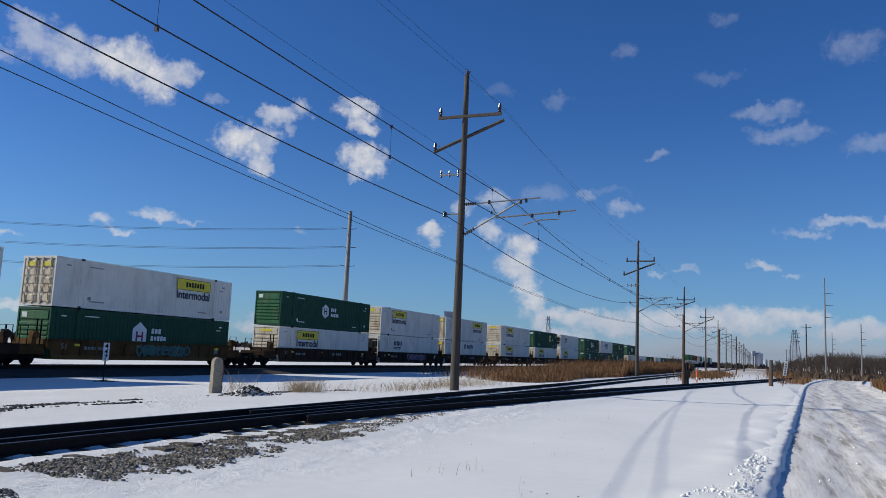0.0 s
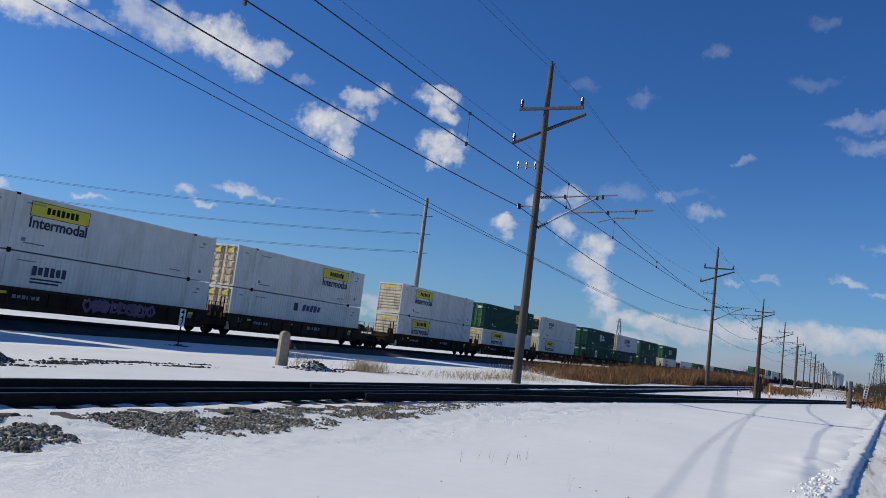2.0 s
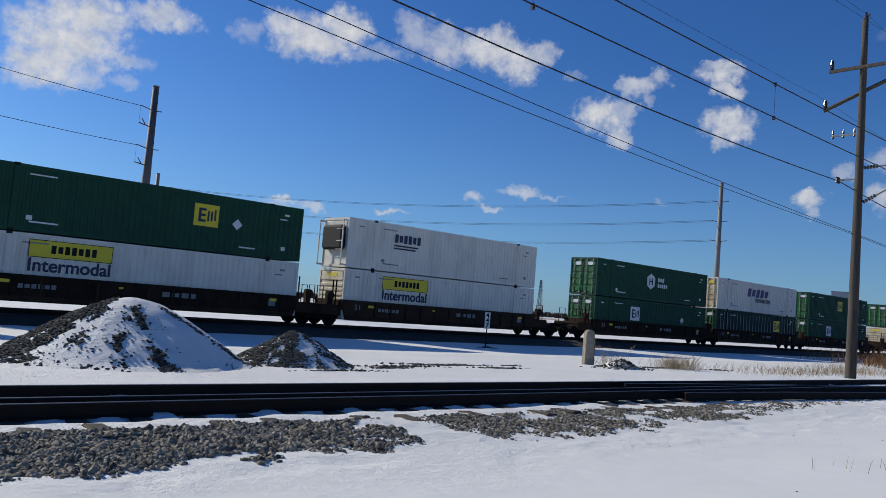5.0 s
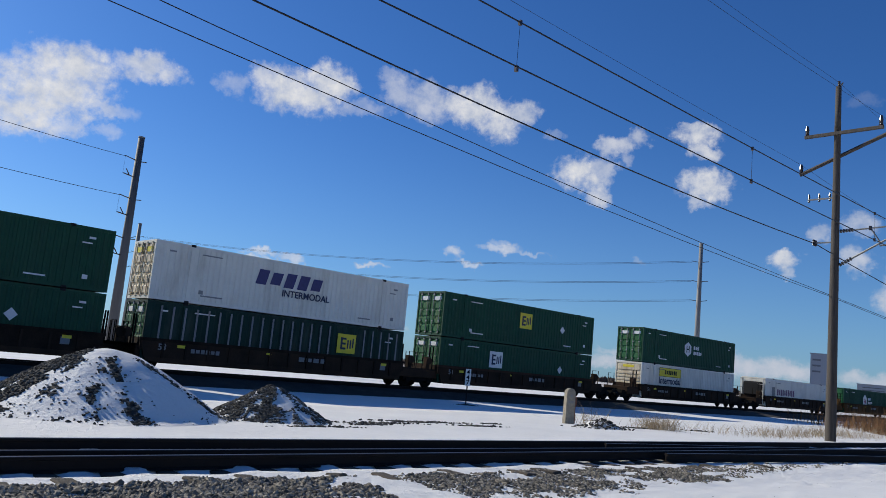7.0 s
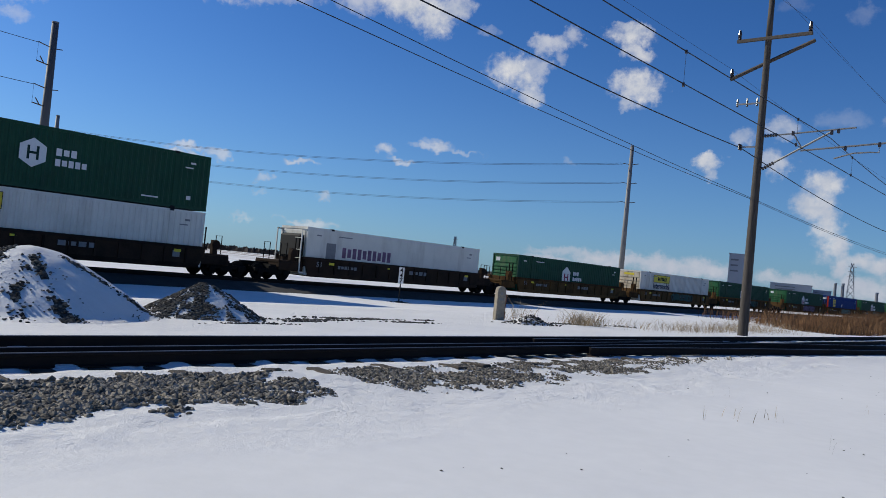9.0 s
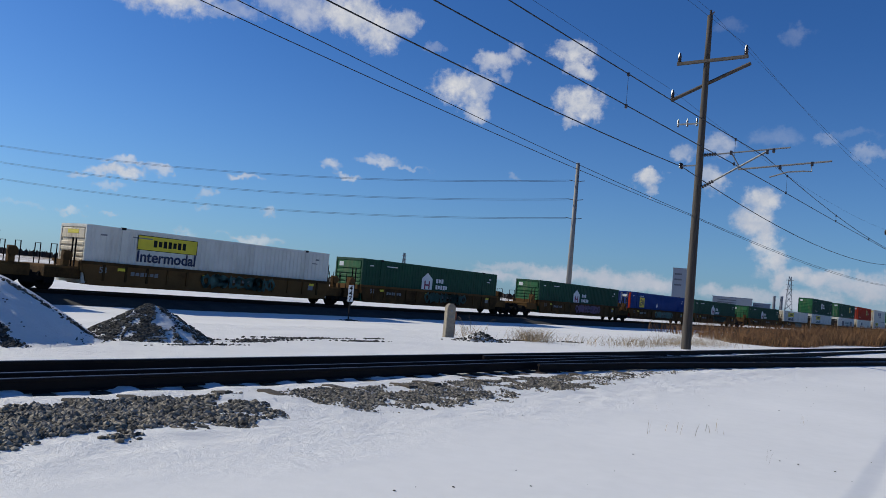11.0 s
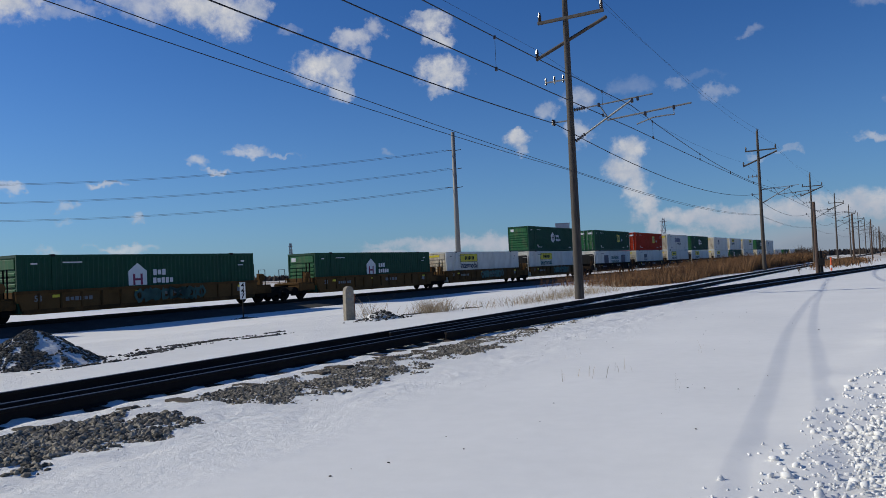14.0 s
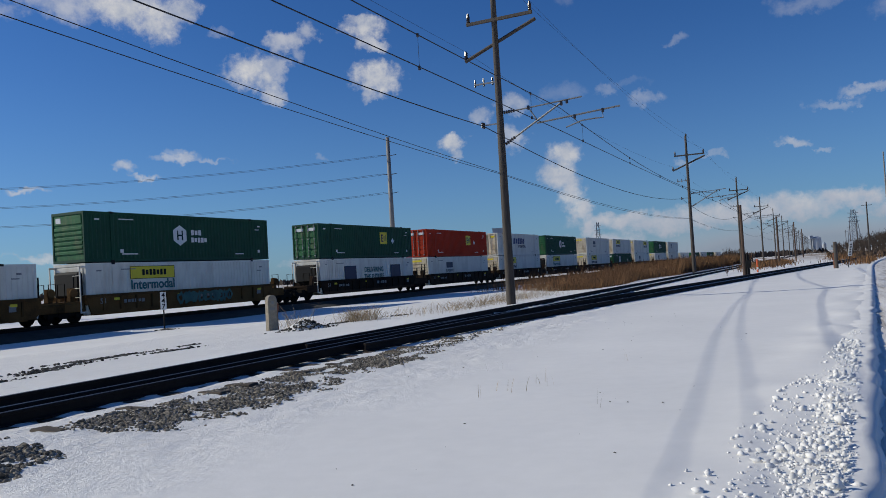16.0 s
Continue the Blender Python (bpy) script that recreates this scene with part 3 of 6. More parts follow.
def ground_z(s, d):
    z = 0.03 * noise.noise(Vector((s * 0.12, d * 0.12, 0))) + 0.012 * noise.noise(Vector((s * 0.7, d * 0.7, 3)))
    # low shoulder under the near tracks, melted back round the ties
    near = smooth(6.6, 8.7, d) * (1 - smooth(11.6, 13.5, d))
    z = z * (1 - 0.7 * near) + 0.05 * near
    if s > 12:
        c = siding_d(s)
        side = smooth(c - 2.4, c - 1.3, d) * (1 - smooth(c + 1.3, c + 2.4, d))
        z = z * (1 - 0.7 * side) + 0.045 * side * (1 - near)
    if -8 < s < 46 and 8.6 < d < 11.8:      # bare tie tops beside the rails
        u = (s - TIE_S) % TIE_STEP
        u = min(u, TIE_STEP - u)
        for r in (NEAR_D - 0.753, NEAR_D + 0.753):
            z -= 0.085 * math.exp(-(u / 0.15) ** 4) * bump(d, r - 0.13, 0.13) * (0.95 + 0.8 * noise.noise(Vector((s * 1.7, d * 2.0, 11))))
        z += 0.03 * noise.noise(Vector((s * 1.4, d * 2.5, 12))) - 0.022 * bump(d, 9.12, 0.2)
    if -5 < s < 30 and 5.0 < d < 8.6:
        z += 0.03 * smooth(5.0, 7.0, d) * noise.noise(Vector((s * 2.2, d * 3.2, 15))) + 0.02 * smooth(5.0, 6.5, d) * noise.noise(Vector((s * 4.5, d * 4.5, 16)))
    # the land falls gently to the foot of the main line bank
    z -= 0.55 * smooth(11, 32, d) if d < 32 else 0.55
    # cut edge of the road
    if -20 < s < 170 and d < 3:
        e = road_edge(s)
        z -= 0.17 * (1 - smooth(e - 0.1, e + 0.3, d))
        z += 0.25 * smooth(e - 4.0, e - 5.5, d)
        z += 0.07 * bump(d, e + 0.7, 0.55) * max(0, 0.6 + noise.noise(Vector((s * 0.9, d * 0.9, 7))))
    return z


def spaced(steps):
    out = []
    for a, b, h in steps:
        x = a
        while x < b - 1e-6:
            out.append(x)
            x += h
    out.append(steps[-1][1])
    return out


def ground():
    ss = spaced([(-2500, -300, 400), (-300, -60, 40), (-60, -6, 4), (-6, 0, 0.5), (0, 24, 0.16), (24, 46, 0.4), (46, 110, 2), (110, 300, 15), (300, 1000, 100), (1000, 4000, 500)])
    ds = spaced([(-2500, -300, 400), (-300, -60, 40), (-60, -8, 4), (-8, -3, 0.5), (-3, 12.2, 0.12), (12.2, 16, 0.3), (16, 30, 0.6), (30, 46, 1), (46, 110, 8), (110, 400, 50), (400, 1000, 150), (1000, 3500, 500)])
    verts, faces = [], []
    for s in ss:
        for d in ds:
            near_ = abs(s) < 300
            verts.append(L(s, d, ground_z(s, d) if near_ else (0.0 if d < 12 else -0.55)))
    w = len(ds)
    for i in range(len(ss) - 1):
        for j in range(w - 1):
            a = i * w + j
            faces.append((a, a + w, a + w + 1, a + 1))
    me = bpy.data.meshes.new("ground")
    me.from_pydata(verts, [], faces)
    me.flip_normals()
    for p in me.polygons:
        p.use_smooth = True
    me.materials.append(M["snow"])
    me.update()
    return tagged(new("ground", me), "flat field under wind-crusted white snow", "ground", kind="structure")


ground()


def road():
    bm = bmesh.new()
    rows = []
    for s in spaced([(-15, 40, 0.16), (40, 170, 1.0)]):
        row = []
        for k in range(49):
            off = 0.08 - 5.2 * k / 48
            d = road_edge(s) + off
            z = -0.045 + 0.02 * noise.noise(Vector((s * 0.2, off * 2.5, 5))) + 0.022 * abs(noise.noise(Vector((s * 0.45, off * 7, 9)))) + 0.012 * noise.noise(Vector((s * 3, off * 9, 2)))
            z -= 0.03 * (bump(off, -1.0, 0.3) + bump(off, -2.6, 0.3))
            z += 0.05 * bump(off, -1.85, 0.25) * max(0, 0.4 + noise.noise(Vector((s * 1.2, off * 2, 6)))) * 2
            z += 0.2 * smooth(-4.2, -5.2, off)
            row.append(bm.verts.new(L(s, d, z)))
        rows.append(row)
    for a, b in zip(rows, rows[1:]):
        for k in range(48):
            bm.faces.new((a[k], a[k + 1], b[k + 1], b[k]))
    bmesh.ops.recalc_face_normals(bm, faces=bm.faces)
    tagged(mesh_object("road", bm, M["road"], True), "gravel road with packed dirty snow and wheel ruts", "road", kind="structure")
    # the snow's cut edge
    bm = bmesh.new()
    rows = []
    prof = [(0.75, -0.03), (0.5, 0.02), (0.28, 0.045), (0.12, 0.055), (0.03, 0.045), (0.0, 0.0), (-0.04, -0.06), (-0.2, -0.12)]
    for s in spaced([(-15, 40, 0.12), (40, 170, 1.0)]):
        row = []
        for k, (o, z) in enumerate(prof):
            w = 0.07 * noise.noise(Vector((s * 0.9, 0, 1))) + 0.04 * noise.noise(Vector((s * 4, k, 2)))
            row.append(bm.verts.new(L(s, road_edge(s) + o + w, z + 0.025 * noise.noise(Vector((s * 3, k * 0.8, 8))))))
        rows.append(row)
    for a, b in zip(rows, rows[1:]):
        for k in range(len(prof) - 1):
            bm.faces.new((a[k], a[k + 1], b[k + 1], b[k]))
    bmesh.ops.recalc_face_normals(bm, faces=bm.faces)
    tagged(mesh_object("snow_bank", bm, M["snow"], True), "ploughed edge of snow along the road", "snow bank", kind="structure")


road()


# ---- railway tracks ----
RAIL = [(-0.07, 0), (0.07, 0), (0.07, 0.012), (0.012, 0.03), (0.012, 0.125), (0.036, 0.135), (0.036, 0.168), (0.028, 0.174), (-0.028, 0.174), (-0.036, 0.168), (-0.036, 0.135), (-0.012, 0.125), (-0.012, 0.03), (-0.07, 0.012)]


def rail(parent, line, z, label="rusty steel rail with a worn bright head"):
    """line: (s, d) points of the rail's centre."""
    bm = bmesh.new()
    rings = []
    for i, (s, d) in enumerate(line):
        s0, d0 = line[max(i - 1, 0)]
        s1, d1 = line[min(i + 1, len(line) - 1)]
        t = Vector((s1 - s0, d1 - d0)).normalized()
        rings.append([bm.verts.new(L(s - t.y * x, d + t.x * x, z + h)) for x, h in RAIL])
    n = len(RAIL)
    for a, b in zip(rings, rings[1:]):
        for k in range(n):
            f = bm.faces.new((a[k], a[(k + 1) % n], b[(k + 1) % n], b[k]))
            if k in (6, 7, 8):
                f.material_index = 1
    bm.faces.new(rings[0])
    bm.faces.new(rings[-1][::-1])
    bmesh.ops.recalc_face_normals(bm, faces=bm.faces)
    ob = mesh_object("rail", bm, [M["rail"], M["railhead"]])
    ob.parent = parent
    return tagged(ob, label)


def tie_mesh(length):
    bm = bmesh.new()
    box(bm, -0.115, 0.115, -length / 2, length / 2, -0.15, 0.0, 0.015)
    me = bpy.data.meshes.new("tie")
    bm.to_mesh(me)
    bm.free()
    me.materials.append(M["tie"])
    return me


def track(name, label, centre, s0, s1, z, ties_to, step=5.0):
    """z: the height of the rail's foot."""
    t = empty(name, None, label, "railway track", kind="structure")
    line = spaced([(s0, s1, step)])
    for side in (0.753, -0.753):
        rail(t, [(s, centre(s) + side) for s in line], z)
    tm = tie_mesh(2.59)
    s = TIE_S - 25 * TIE_STEP if name == "near_track" else max(s0 + (9.2 if s0 == 15 else 0), -14.0)
    while s < ties_to:
        share("tie", tm, t, track_pose(s + random.uniform(-0.03, 0.03), centre(s), z + random.uniform(-0.015, 0.0), random.uniform(-1, 1) + math.degrees(math.atan2(centre(s + 1) - centre(s), 1))))
        s += TIE_STEP if name == "near_track" else 0.55
    return t


track("near_track", "single railway track half buried in snow, dark rails", lambda s: NEAR_D, -60, 700, 0.03, 75)
guard = empty("guard_rail_run", None, "third inner rail of the turnout beside the near rail", "rail", kind="structure")
rail(guard, [(s, 9.8) for s in spaced([(-60, 22, 5.0)])], 0.03)
track("siding_track", "diverging railway track curving away over snow", siding_d, 15, 165, 0.032, 70, 2.0)
track("main_track", "main line track on dark ballast under the train", lambda s: MAIN_D, -160, 900, -0.205, 60, 20)


def ballast_bed(name, label, d0, d1, top, s0, s1, shoulder=1.2):
    bm = bmesh.new()
    rows = []
    prof = [(d0 - shoulder, top - 0.45), (d0 - shoulder * 0.5, top - 0.2), (d0, top), ((d0 + d1) / 2, top + 0.01), (d1, top), (d1 + shoulder, top - 0.45)]
    for s in spaced([(s0, -40, 30), (-40, 90, 0.5), (90, s1, 20)]):
        rows.append([bm.verts.new(L(s, d + 0.15 * noise.noise(Vector((s * 0.8, d, 1))), z + 0.04 * noise.noise(Vector((s * 2, d, 4))))) for d, z in prof])
    for a, b in zip(rows, rows[1:]):
        for k in range(len(prof) - 1):
            bm.faces.new((a[k + 1], a[k], b[k], b[k + 1]))
    tagged(mesh_object(name, bm, M["ballast"], True), label, "ballast", kind="structure")


ballast_bed("ballast", "dark crushed stone bank of the main line", MAIN_D - 1.9, MAIN_D + 1.9, -0.21, -160, 900, 2.3)


# ---- the train ----
SPEED, CAR_Z = 25.81, -0.03           # metres a second towards smaller s; height of the rail's head
CL, CW, CH = 16.15, 2.59, 2.90      # a 53-foot container
moving = []                          # (thing, its s at 0 s, d, z)


def corrugated(bm, x0, x1, y, z0, z1, pitch, depth, out):
    """A wall with upright trapezoid ribs; out: -1 faces -y, +1 faces +y."""
    n = max(1, int((x1 - x0) / pitch))
    p = (x1 - x0) / n
    xs = []
    for i in range(n):
        a = x0 + i * p
        xs += [(a, 0), (a + 0.32 * p, 0), (a + 0.45 * p, 1), (a + 0.87 * p, 1)]
    xs.append((x1, 0))
    lo = [bm.verts.new((x, y - out * depth * k, z0)) for x, k in xs]
    hi = [bm.verts.new((x, y - out * depth * k, z1)) for x, k in xs]
    for i in range(len(xs) - 1):
        q = (lo[i], lo[i + 1], hi[i + 1], hi[i])
        bm.faces.new(q if out < 0 else q[::-1])


def bars(name, spots, mat, parent, y, thick=0.006):
    """Lettering that cannot be read: small bars (x, z, width, height)."""
    bm = bmesh.new()
    for x, z, w, h in spots:
        box(bm, x - w / 2, x + w / 2, y - thick, y, z - h / 2, z + h / 2)
    return part(name, bm, mat, parent)


def word_bars(x, z, w, h, n, gap=0.25):
    """n upright bars in place of the letters of one word."""
    step = w / n
    return [(x - w / 2 + step * (i + 0.5), z, step * (1 - gap), h * (0.82 if i % 3 == 1 else 1.0)) for i in range(n)]


def slanted(name, word, mat, parent, y, lean=0.25, thick=0.006):
    bm = bmesh.new()
    for x, z, w, h in word:
        box(bm, x - w / 2, x + w / 2, y - thick, y, z - h / 2, z + h / 2)
    z0 = word[0][1]
    for v in bm.verts:
        v.co.x += (v.co.z - z0) * lean
    return part(name, bm, mat, parent)


def ring_shape(bm, x, z, y, r0, r1, n=6, turn=30):
    pts = [(math.cos(radians(turn + 360 / n * i)), math.sin(radians(turn + 360 / n * i))) for i in range(n)]
    o = [bm.verts.new((x + r1 * c, y, z + r1 * s)) for c, s in pts]
    i_ = [bm.verts.new((x + r0 * c, y, z + r0 * s)) for c, s in pts]
    for k in range(n):
        bm.faces.new((o[k], o[(k + 1) % n], i_[(k + 1) % n], i_[k]))


shared = {}


def container(name, side, end_mat, end, logo, label):
    """Local x along the train (the end that leads is x = 0), y = 0 on the side by the camera, z from its base. end: door, louver, reefer, ribs."""
    c = empty(name, None, label, "container", "containers of the train")
    fine_ribs = logo != "longbar"
    inset = 0.035
    pitch = 0.62 if logo == "ribbed" else 0.30
    for y, out in ((inset * 0.3, -1), (CW - inset * 0.3, 1)):
        bm = bmesh.new()
        if fine_ribs:
            corrugated(bm, 0.16, CL - 0.16, y, 0.18, CH - 0.13, pitch, 0.05 if logo == "ribbed" else 0.034, out)
        else:
            box(bm, 0.16, CL - 0.16, y - 0.01, y + 0.01, 0.18, CH - 0.13)
        part("side_wall", bm, M[side], c)
    bm = bmesh.new()
    box(bm, 0.1, CL - 0.1, 0.06, CW - 0.06, CH - 0.06, CH - 0.03)
    part("roof", bm, M[side], c)
    bm = bmesh.new()
    box(bm, 0.1, CL - 0.1, 0.06, CW - 0.06, 0.04, 0.14)
    part("floor", bm, M[side], c)
    bm = bmesh.new()
    for y0, y1 in ((0, 0.1), (CW - 0.1, CW)):
        box(bm, 0, CL, y0, y1, 0.02, 0.19)
        box(bm, 0, CL, y0, y1, CH - 0.14, CH - 0.005)
        for x0 in (0, CL - 0.16):
            if side == "blue":          # orange-red corner posts
                e = bmesh.new()
                box(e, x0, x0 + 0.2, y0 - 0.004, y1 + 0.1, 0.1, CH - 0.08)
                part("corner_post", e, M["red"], c, "orange-red corner post")
            else:
                box(bm, x0, x0 + 0.16, y0, y1, 0.18, CH - 0.13)
        for x0 in (1.85, CL - 2.0):        # lifting posts at the 40-foot points
            box(bm, x0, x0 + 0.14, y0 if y0 == 0 else y0 + 0.02, y1 - (0.02 if y0 == 0 else 0), 0.18, CH - 0.13)
    for x0 in (0, CL - 0.14):
        box(bm, x0, x0 + 0.14, 0.1, CW - 0.1, 0.02, 0.17)
        box(bm, x0, x0 + 0.14, 0.1, CW - 0.1, CH - 0.15, CH - 0.005)
    part("frame", bm, M[side], c)
    if "casting" not in shared:
        bm = bmesh.new()
        box(bm, 0, 0.25, 0, 0.152, 0, 0.125, 0.012)
        me = bpy.data.meshes.new("corner_casting")
        bm.to_mesh(me)
        bm.free()
        me.materials.append(M["black"])
        shared["casting"] = me
    for x0 in (1.80, CL - 2.05):
        for z0 in (-0.012, CH - 0.1):
            share("corner_casting", shared["casting"], c, pose(x0, -0.012, z0), "dark steel corner casting")
    # the end that leads
    em = M[end_mat]
    if end == "louver":
        e = bmesh.new()
        box(e, 0.05, 0.12, 0.1, CW - 0.1, 0.17, CH - 0.15)
        part("end_wall", e, em, c, "ribbed front wall")
        for i in range(6):
            z = 0.5 + i * 0.27
            e = bmesh.new()
            box(e, -0.005, 0.06, 0.16, CW - 0.16, z, z + 0.17, 0.02)
            part("end_rib", e, em, c)
        e = bmesh.new()
        box(e, 0.0, 0.06, 0.2, CW - 0.2, 2.2, 2.68, 0.015)
        part("end_panel", e, em, c)
        e = bmesh.new()
        if side == "white":
            box(e, -0.012, 0.0, 0.75, CW - 0.75, 2.42, 2.62)
        else:
            box(e, -0.012, 0.0, CW - 0.75, CW - 0.35, 2.3, 2.6)
        part("end_logo", e, M["yellow"] if side == "white" else M["paletext"], c)
    elif end in ("door", "ribs"):
        for n_, (y0, y1) in enumerate(((0.11, CW / 2 - 0.01), (CW / 2 + 0.01, CW - 0.11))):
            e = bmesh.new()
            box(e, 0.05, 0.1, y0, y1, 0.18, CH - 0.16)
            for i in range(5):
                z = 0.28 + i * 0.5
                box(e, 0.015, 0.06, y0 + 0.06, y1 - 0.06, z, z + 0.36, 0.02)
            part("door", e, em, c)
            e = bmesh.new()
            for y in (y0 + 0.28, y1 - 0.28):
                rod(e, (-0.02, y, 0.1), (-0.02, y, CH - 0.08), 0.022, n=6)
                for z in (0.2, 0.9, 1.6, 2.3, CH - 0.25):
                    box(e, -0.045, 0.03, y - 0.07, y + 0.07, z, z + 0.08)
            part("lock_rod", e, M["whiteend" if side == "white" else "greyrod"], c, "upright door lock rods")
        for y in (0.3, 1.5):
            e = bmesh.new()
            box(e, -0.008, 0.012, y, y + 0.7, 2.3, 2.56)
            part("end_logo", e, M["yellow"] if side in ("white",) else M["paletext"], c)
    else:                                   # refrigeration unit
        e = bmesh.new()
        box(e, 0.05, 0.12, 0.1, CW - 0.1, 0.17, CH - 0.15)
        box(e, -0.0, 0.06, 0.25, CW - 0.25, 1.95, 2.7, 0.03)
        part("end_wall", e, em, c)
        e = bmesh.new()
        box(e, -0.32, 0.05, 0.2, CW - 0.3, 1.0, 2.45, 0.14)
        part("refrigeration_unit", e, M["black"], c, "black refrigeration unit")
        e = bmesh.new()
        for y in (0.05, CW - 0.11):
            box(e, -0.36, -0.30, y, y + 0.06, 0.1, 2.75)
            box(e, -0.36, 0.0, y, y + 0.06, 0.1, 0.2)
            box(e, -0.36, 0.0, y, y + 0.06, 2.65, 2.75)
        for z in (0.55, 1.0, 1.5, 2.2):
            rod(e, (-0.33, 0.08, z), (-0.33, 0.7, z), 0.02, n=5)
        part("guard_frame", e, M["white"], c)
    bm = bmesh.new()
    box(bm, CL - 0.1, CL - 0.05, 0.1, CW - 0.1, 0.17, CH - 0.15)
    part("rear_wall", bm, em, c)

    # what is painted on the side, just proud of it
    y = -0.004
    marks = [(0.9, CH - 0.45, 0.35, 0.08), (3.0, CH - 0.4, 1.1, 0.06), (CL - 1.0, CH - 0.5, 0.3, 0.1), (CL - 1.2, CH - 0.75, 0.45, 0.06),
             (CL - 3.2, 0.42, 0.9, 0.07), (3.2, 0.45, 1.2, 0.07), (CL - 1.1, 0.6, 0.24, 0.2), (2.6, 0.62, 0.24, 0.2)]
    for mark in marks:
        bars("small_marking", [mark], M["greytext"] if side == "white" else M["paletext"], c, y)
    tone = M["greytext"] if side in ("white",) else M["paletext"]
    if logo in ("box", "boxend", "reeferbox"):
        lx = {"box": 4.5, "boxend": 11.9, "reeferbox": 4.9}[logo]
        bm = bmesh.new()
        box(bm, lx - 1.75, lx + 1.75, y - 0.005, y, CH - 0.98, CH - 0.26)
        part("logo_panel", bm, M["yellow"], c, "yellow company panel with a plain dark mark")
        bars("logo_mark", word_bars(lx + 0.1, CH - 0.62, 2.0, 0.36, 7, 0.3), M["black"], c, y - 0.006)
        bars("logo_edge", [(lx, CH - 0.99, 3.54, 0.03), (lx, CH - 0.25, 3.54, 0.03), (lx - 1.76, CH - 0.62, 0.03, 0.76), (lx + 1.76, CH - 0.62, 0.03, 0.76)], M["black"], c, y - 0.004)
        letters("lettering", "Intermodal", 0.8, M["teal"] if logo == "reeferbox" else M["ink"], c, pose(lx, y - 0.004, CH - 1.36))
    elif logo == "hexagon":
        lx = 7.3
        bm = bmesh.new()
        ring_shape(bm, lx, CH - 1.28, y, 0.0, 0.66, 6, 30)
        part("logo_panel", bm, M["paletext"], c, "white six-sided company mark")
        bars("logo_mark", [(lx - 0.2, CH - 1.28, 0.11, 0.62), (lx + 0.2, CH - 1.28, 0.11, 0.62), (lx, CH - 1.28, 0.5, 0.11)], M["darkgreen"], c, y - 0.004)
        bars("logo_word", word_bars(lx + 1.45, CH - 1.08, 1.0, 0.34, 3) + word_bars(lx + 1.7, CH - 1.56, 1.5, 0.32, 5), M["paletext"], c, y)
    elif logo == "house":
        lx = 7.0
        bm = bmesh.new()
        v = [bm.verts.new((lx + px, y, CH - 1.75 + pz)) for px, pz in ((-0.62, 0), (0.62, 0), (0.62, 0.8), (0, 1.25), (-0.62, 0.8))]
        bm.faces.new(v)
        part("logo_panel", bm, M["paletext"], c, "white house-shaped company mark")
        bars("logo_mark", [(lx - 0.25, CH - 1.42, 0.14, 0.62), (lx + 0.25, CH - 1.42, 0.14, 0.62), (lx, CH - 1.42, 0.5, 0.12)], M["crimson"], c, y - 0.004)
        bars("logo_word", word_bars(lx + 1.5, CH - 1.05, 0.95, 0.34, 3) + word_bars(lx + 1.75, CH - 1.52, 1.5, 0.32, 5), M["paletext"], c, y)
    elif logo == "slanted":
        slanted("logo_mark", word_bars(7.7, CH - 1.0, 4.3, 0.8, 5, 0.28), M["purple"], c, y)
        letters("lettering", "INTERMODAL", 0.5, M["ink"], c, pose(8.8, y - 0.004, CH - 1.72))
    elif logo == "slantedlow":
        slanted("logo_mark", word_bars(9.2, CH - 0.7, 2.4, 0.5, 5, 0.28), M["purple"], c, y)
        bars("logo_wing", [(7.2, CH - 0.7, 0.5, 0.6)], M["ink"], c, y)
    elif logo == "bluebar":
        bars("logo_mark", word_bars(4.4, CH - 0.85, 2.1, 0.5, 6, 0.28), M["ink"], c, y)
        bars("logo_line", [(4.3, CH - 1.28, 1.9, 0.09), (4.2, CH - 1.45, 1.7, 0.09)], M["ink"], c, y)
    elif logo in ("square", "emp9", "empwhite", "ribbed", "blue"):
        lx = {"square": 10.6, "emp9": 8.1, "empwhite": 5.3, "ribbed": 11.9, "blue": 3.2}[logo]
        pale = logo == "empwhite"
        bars("logo_panel", [(lx, CH - 1.1, 1.3, 1.1)], M["paletext"] if pale else M["yellow"], c, y)
        bars("logo_mark", [(lx - 0.35, CH - 1.1, 0.14, 0.7), (lx - 0.18, CH - 0.82, 0.3, 0.12), (lx - 0.18, CH - 1.1, 0.25, 0.12), (lx - 0.18, CH - 1.38, 0.3, 0.12), (lx + 0.1, CH - 1.12, 0.1, 0.5), (lx + 0.28, CH - 1.12, 0.1, 0.5), (lx + 0.46, CH - 1.05, 0.1, 0.55)], M["ink"], c, y - 0.006)
        if logo != "ribbed":
            ob = bars("hazard_plate", [(0, 0, 0.4, 0.4)], M["paletext"], c, 0.0)
            ob.matrix_basis = pose(12.3 if logo != "blue" else 7.4, y, CH - 1.35, 0, 45, 0)
        else:
            bars("pale_ribs", [(0.75 + 0.62 * i, CH / 2, 0.1, CH - 0.4) for i in range(25) if abs(0.75 + 0.62 * i - 11.9) > 0.75], M["greytext"], c, y)
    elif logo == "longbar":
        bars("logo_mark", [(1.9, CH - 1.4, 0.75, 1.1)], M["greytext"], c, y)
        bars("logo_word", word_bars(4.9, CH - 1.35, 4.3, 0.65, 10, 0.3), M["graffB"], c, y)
    elif logo == "future":
        bars("logo_panel", [(4.6, CH - 1.4, 1.9, 1.5), (12.6, CH - 1.4, 1.9, 1.5)], M["ink"], c, y)
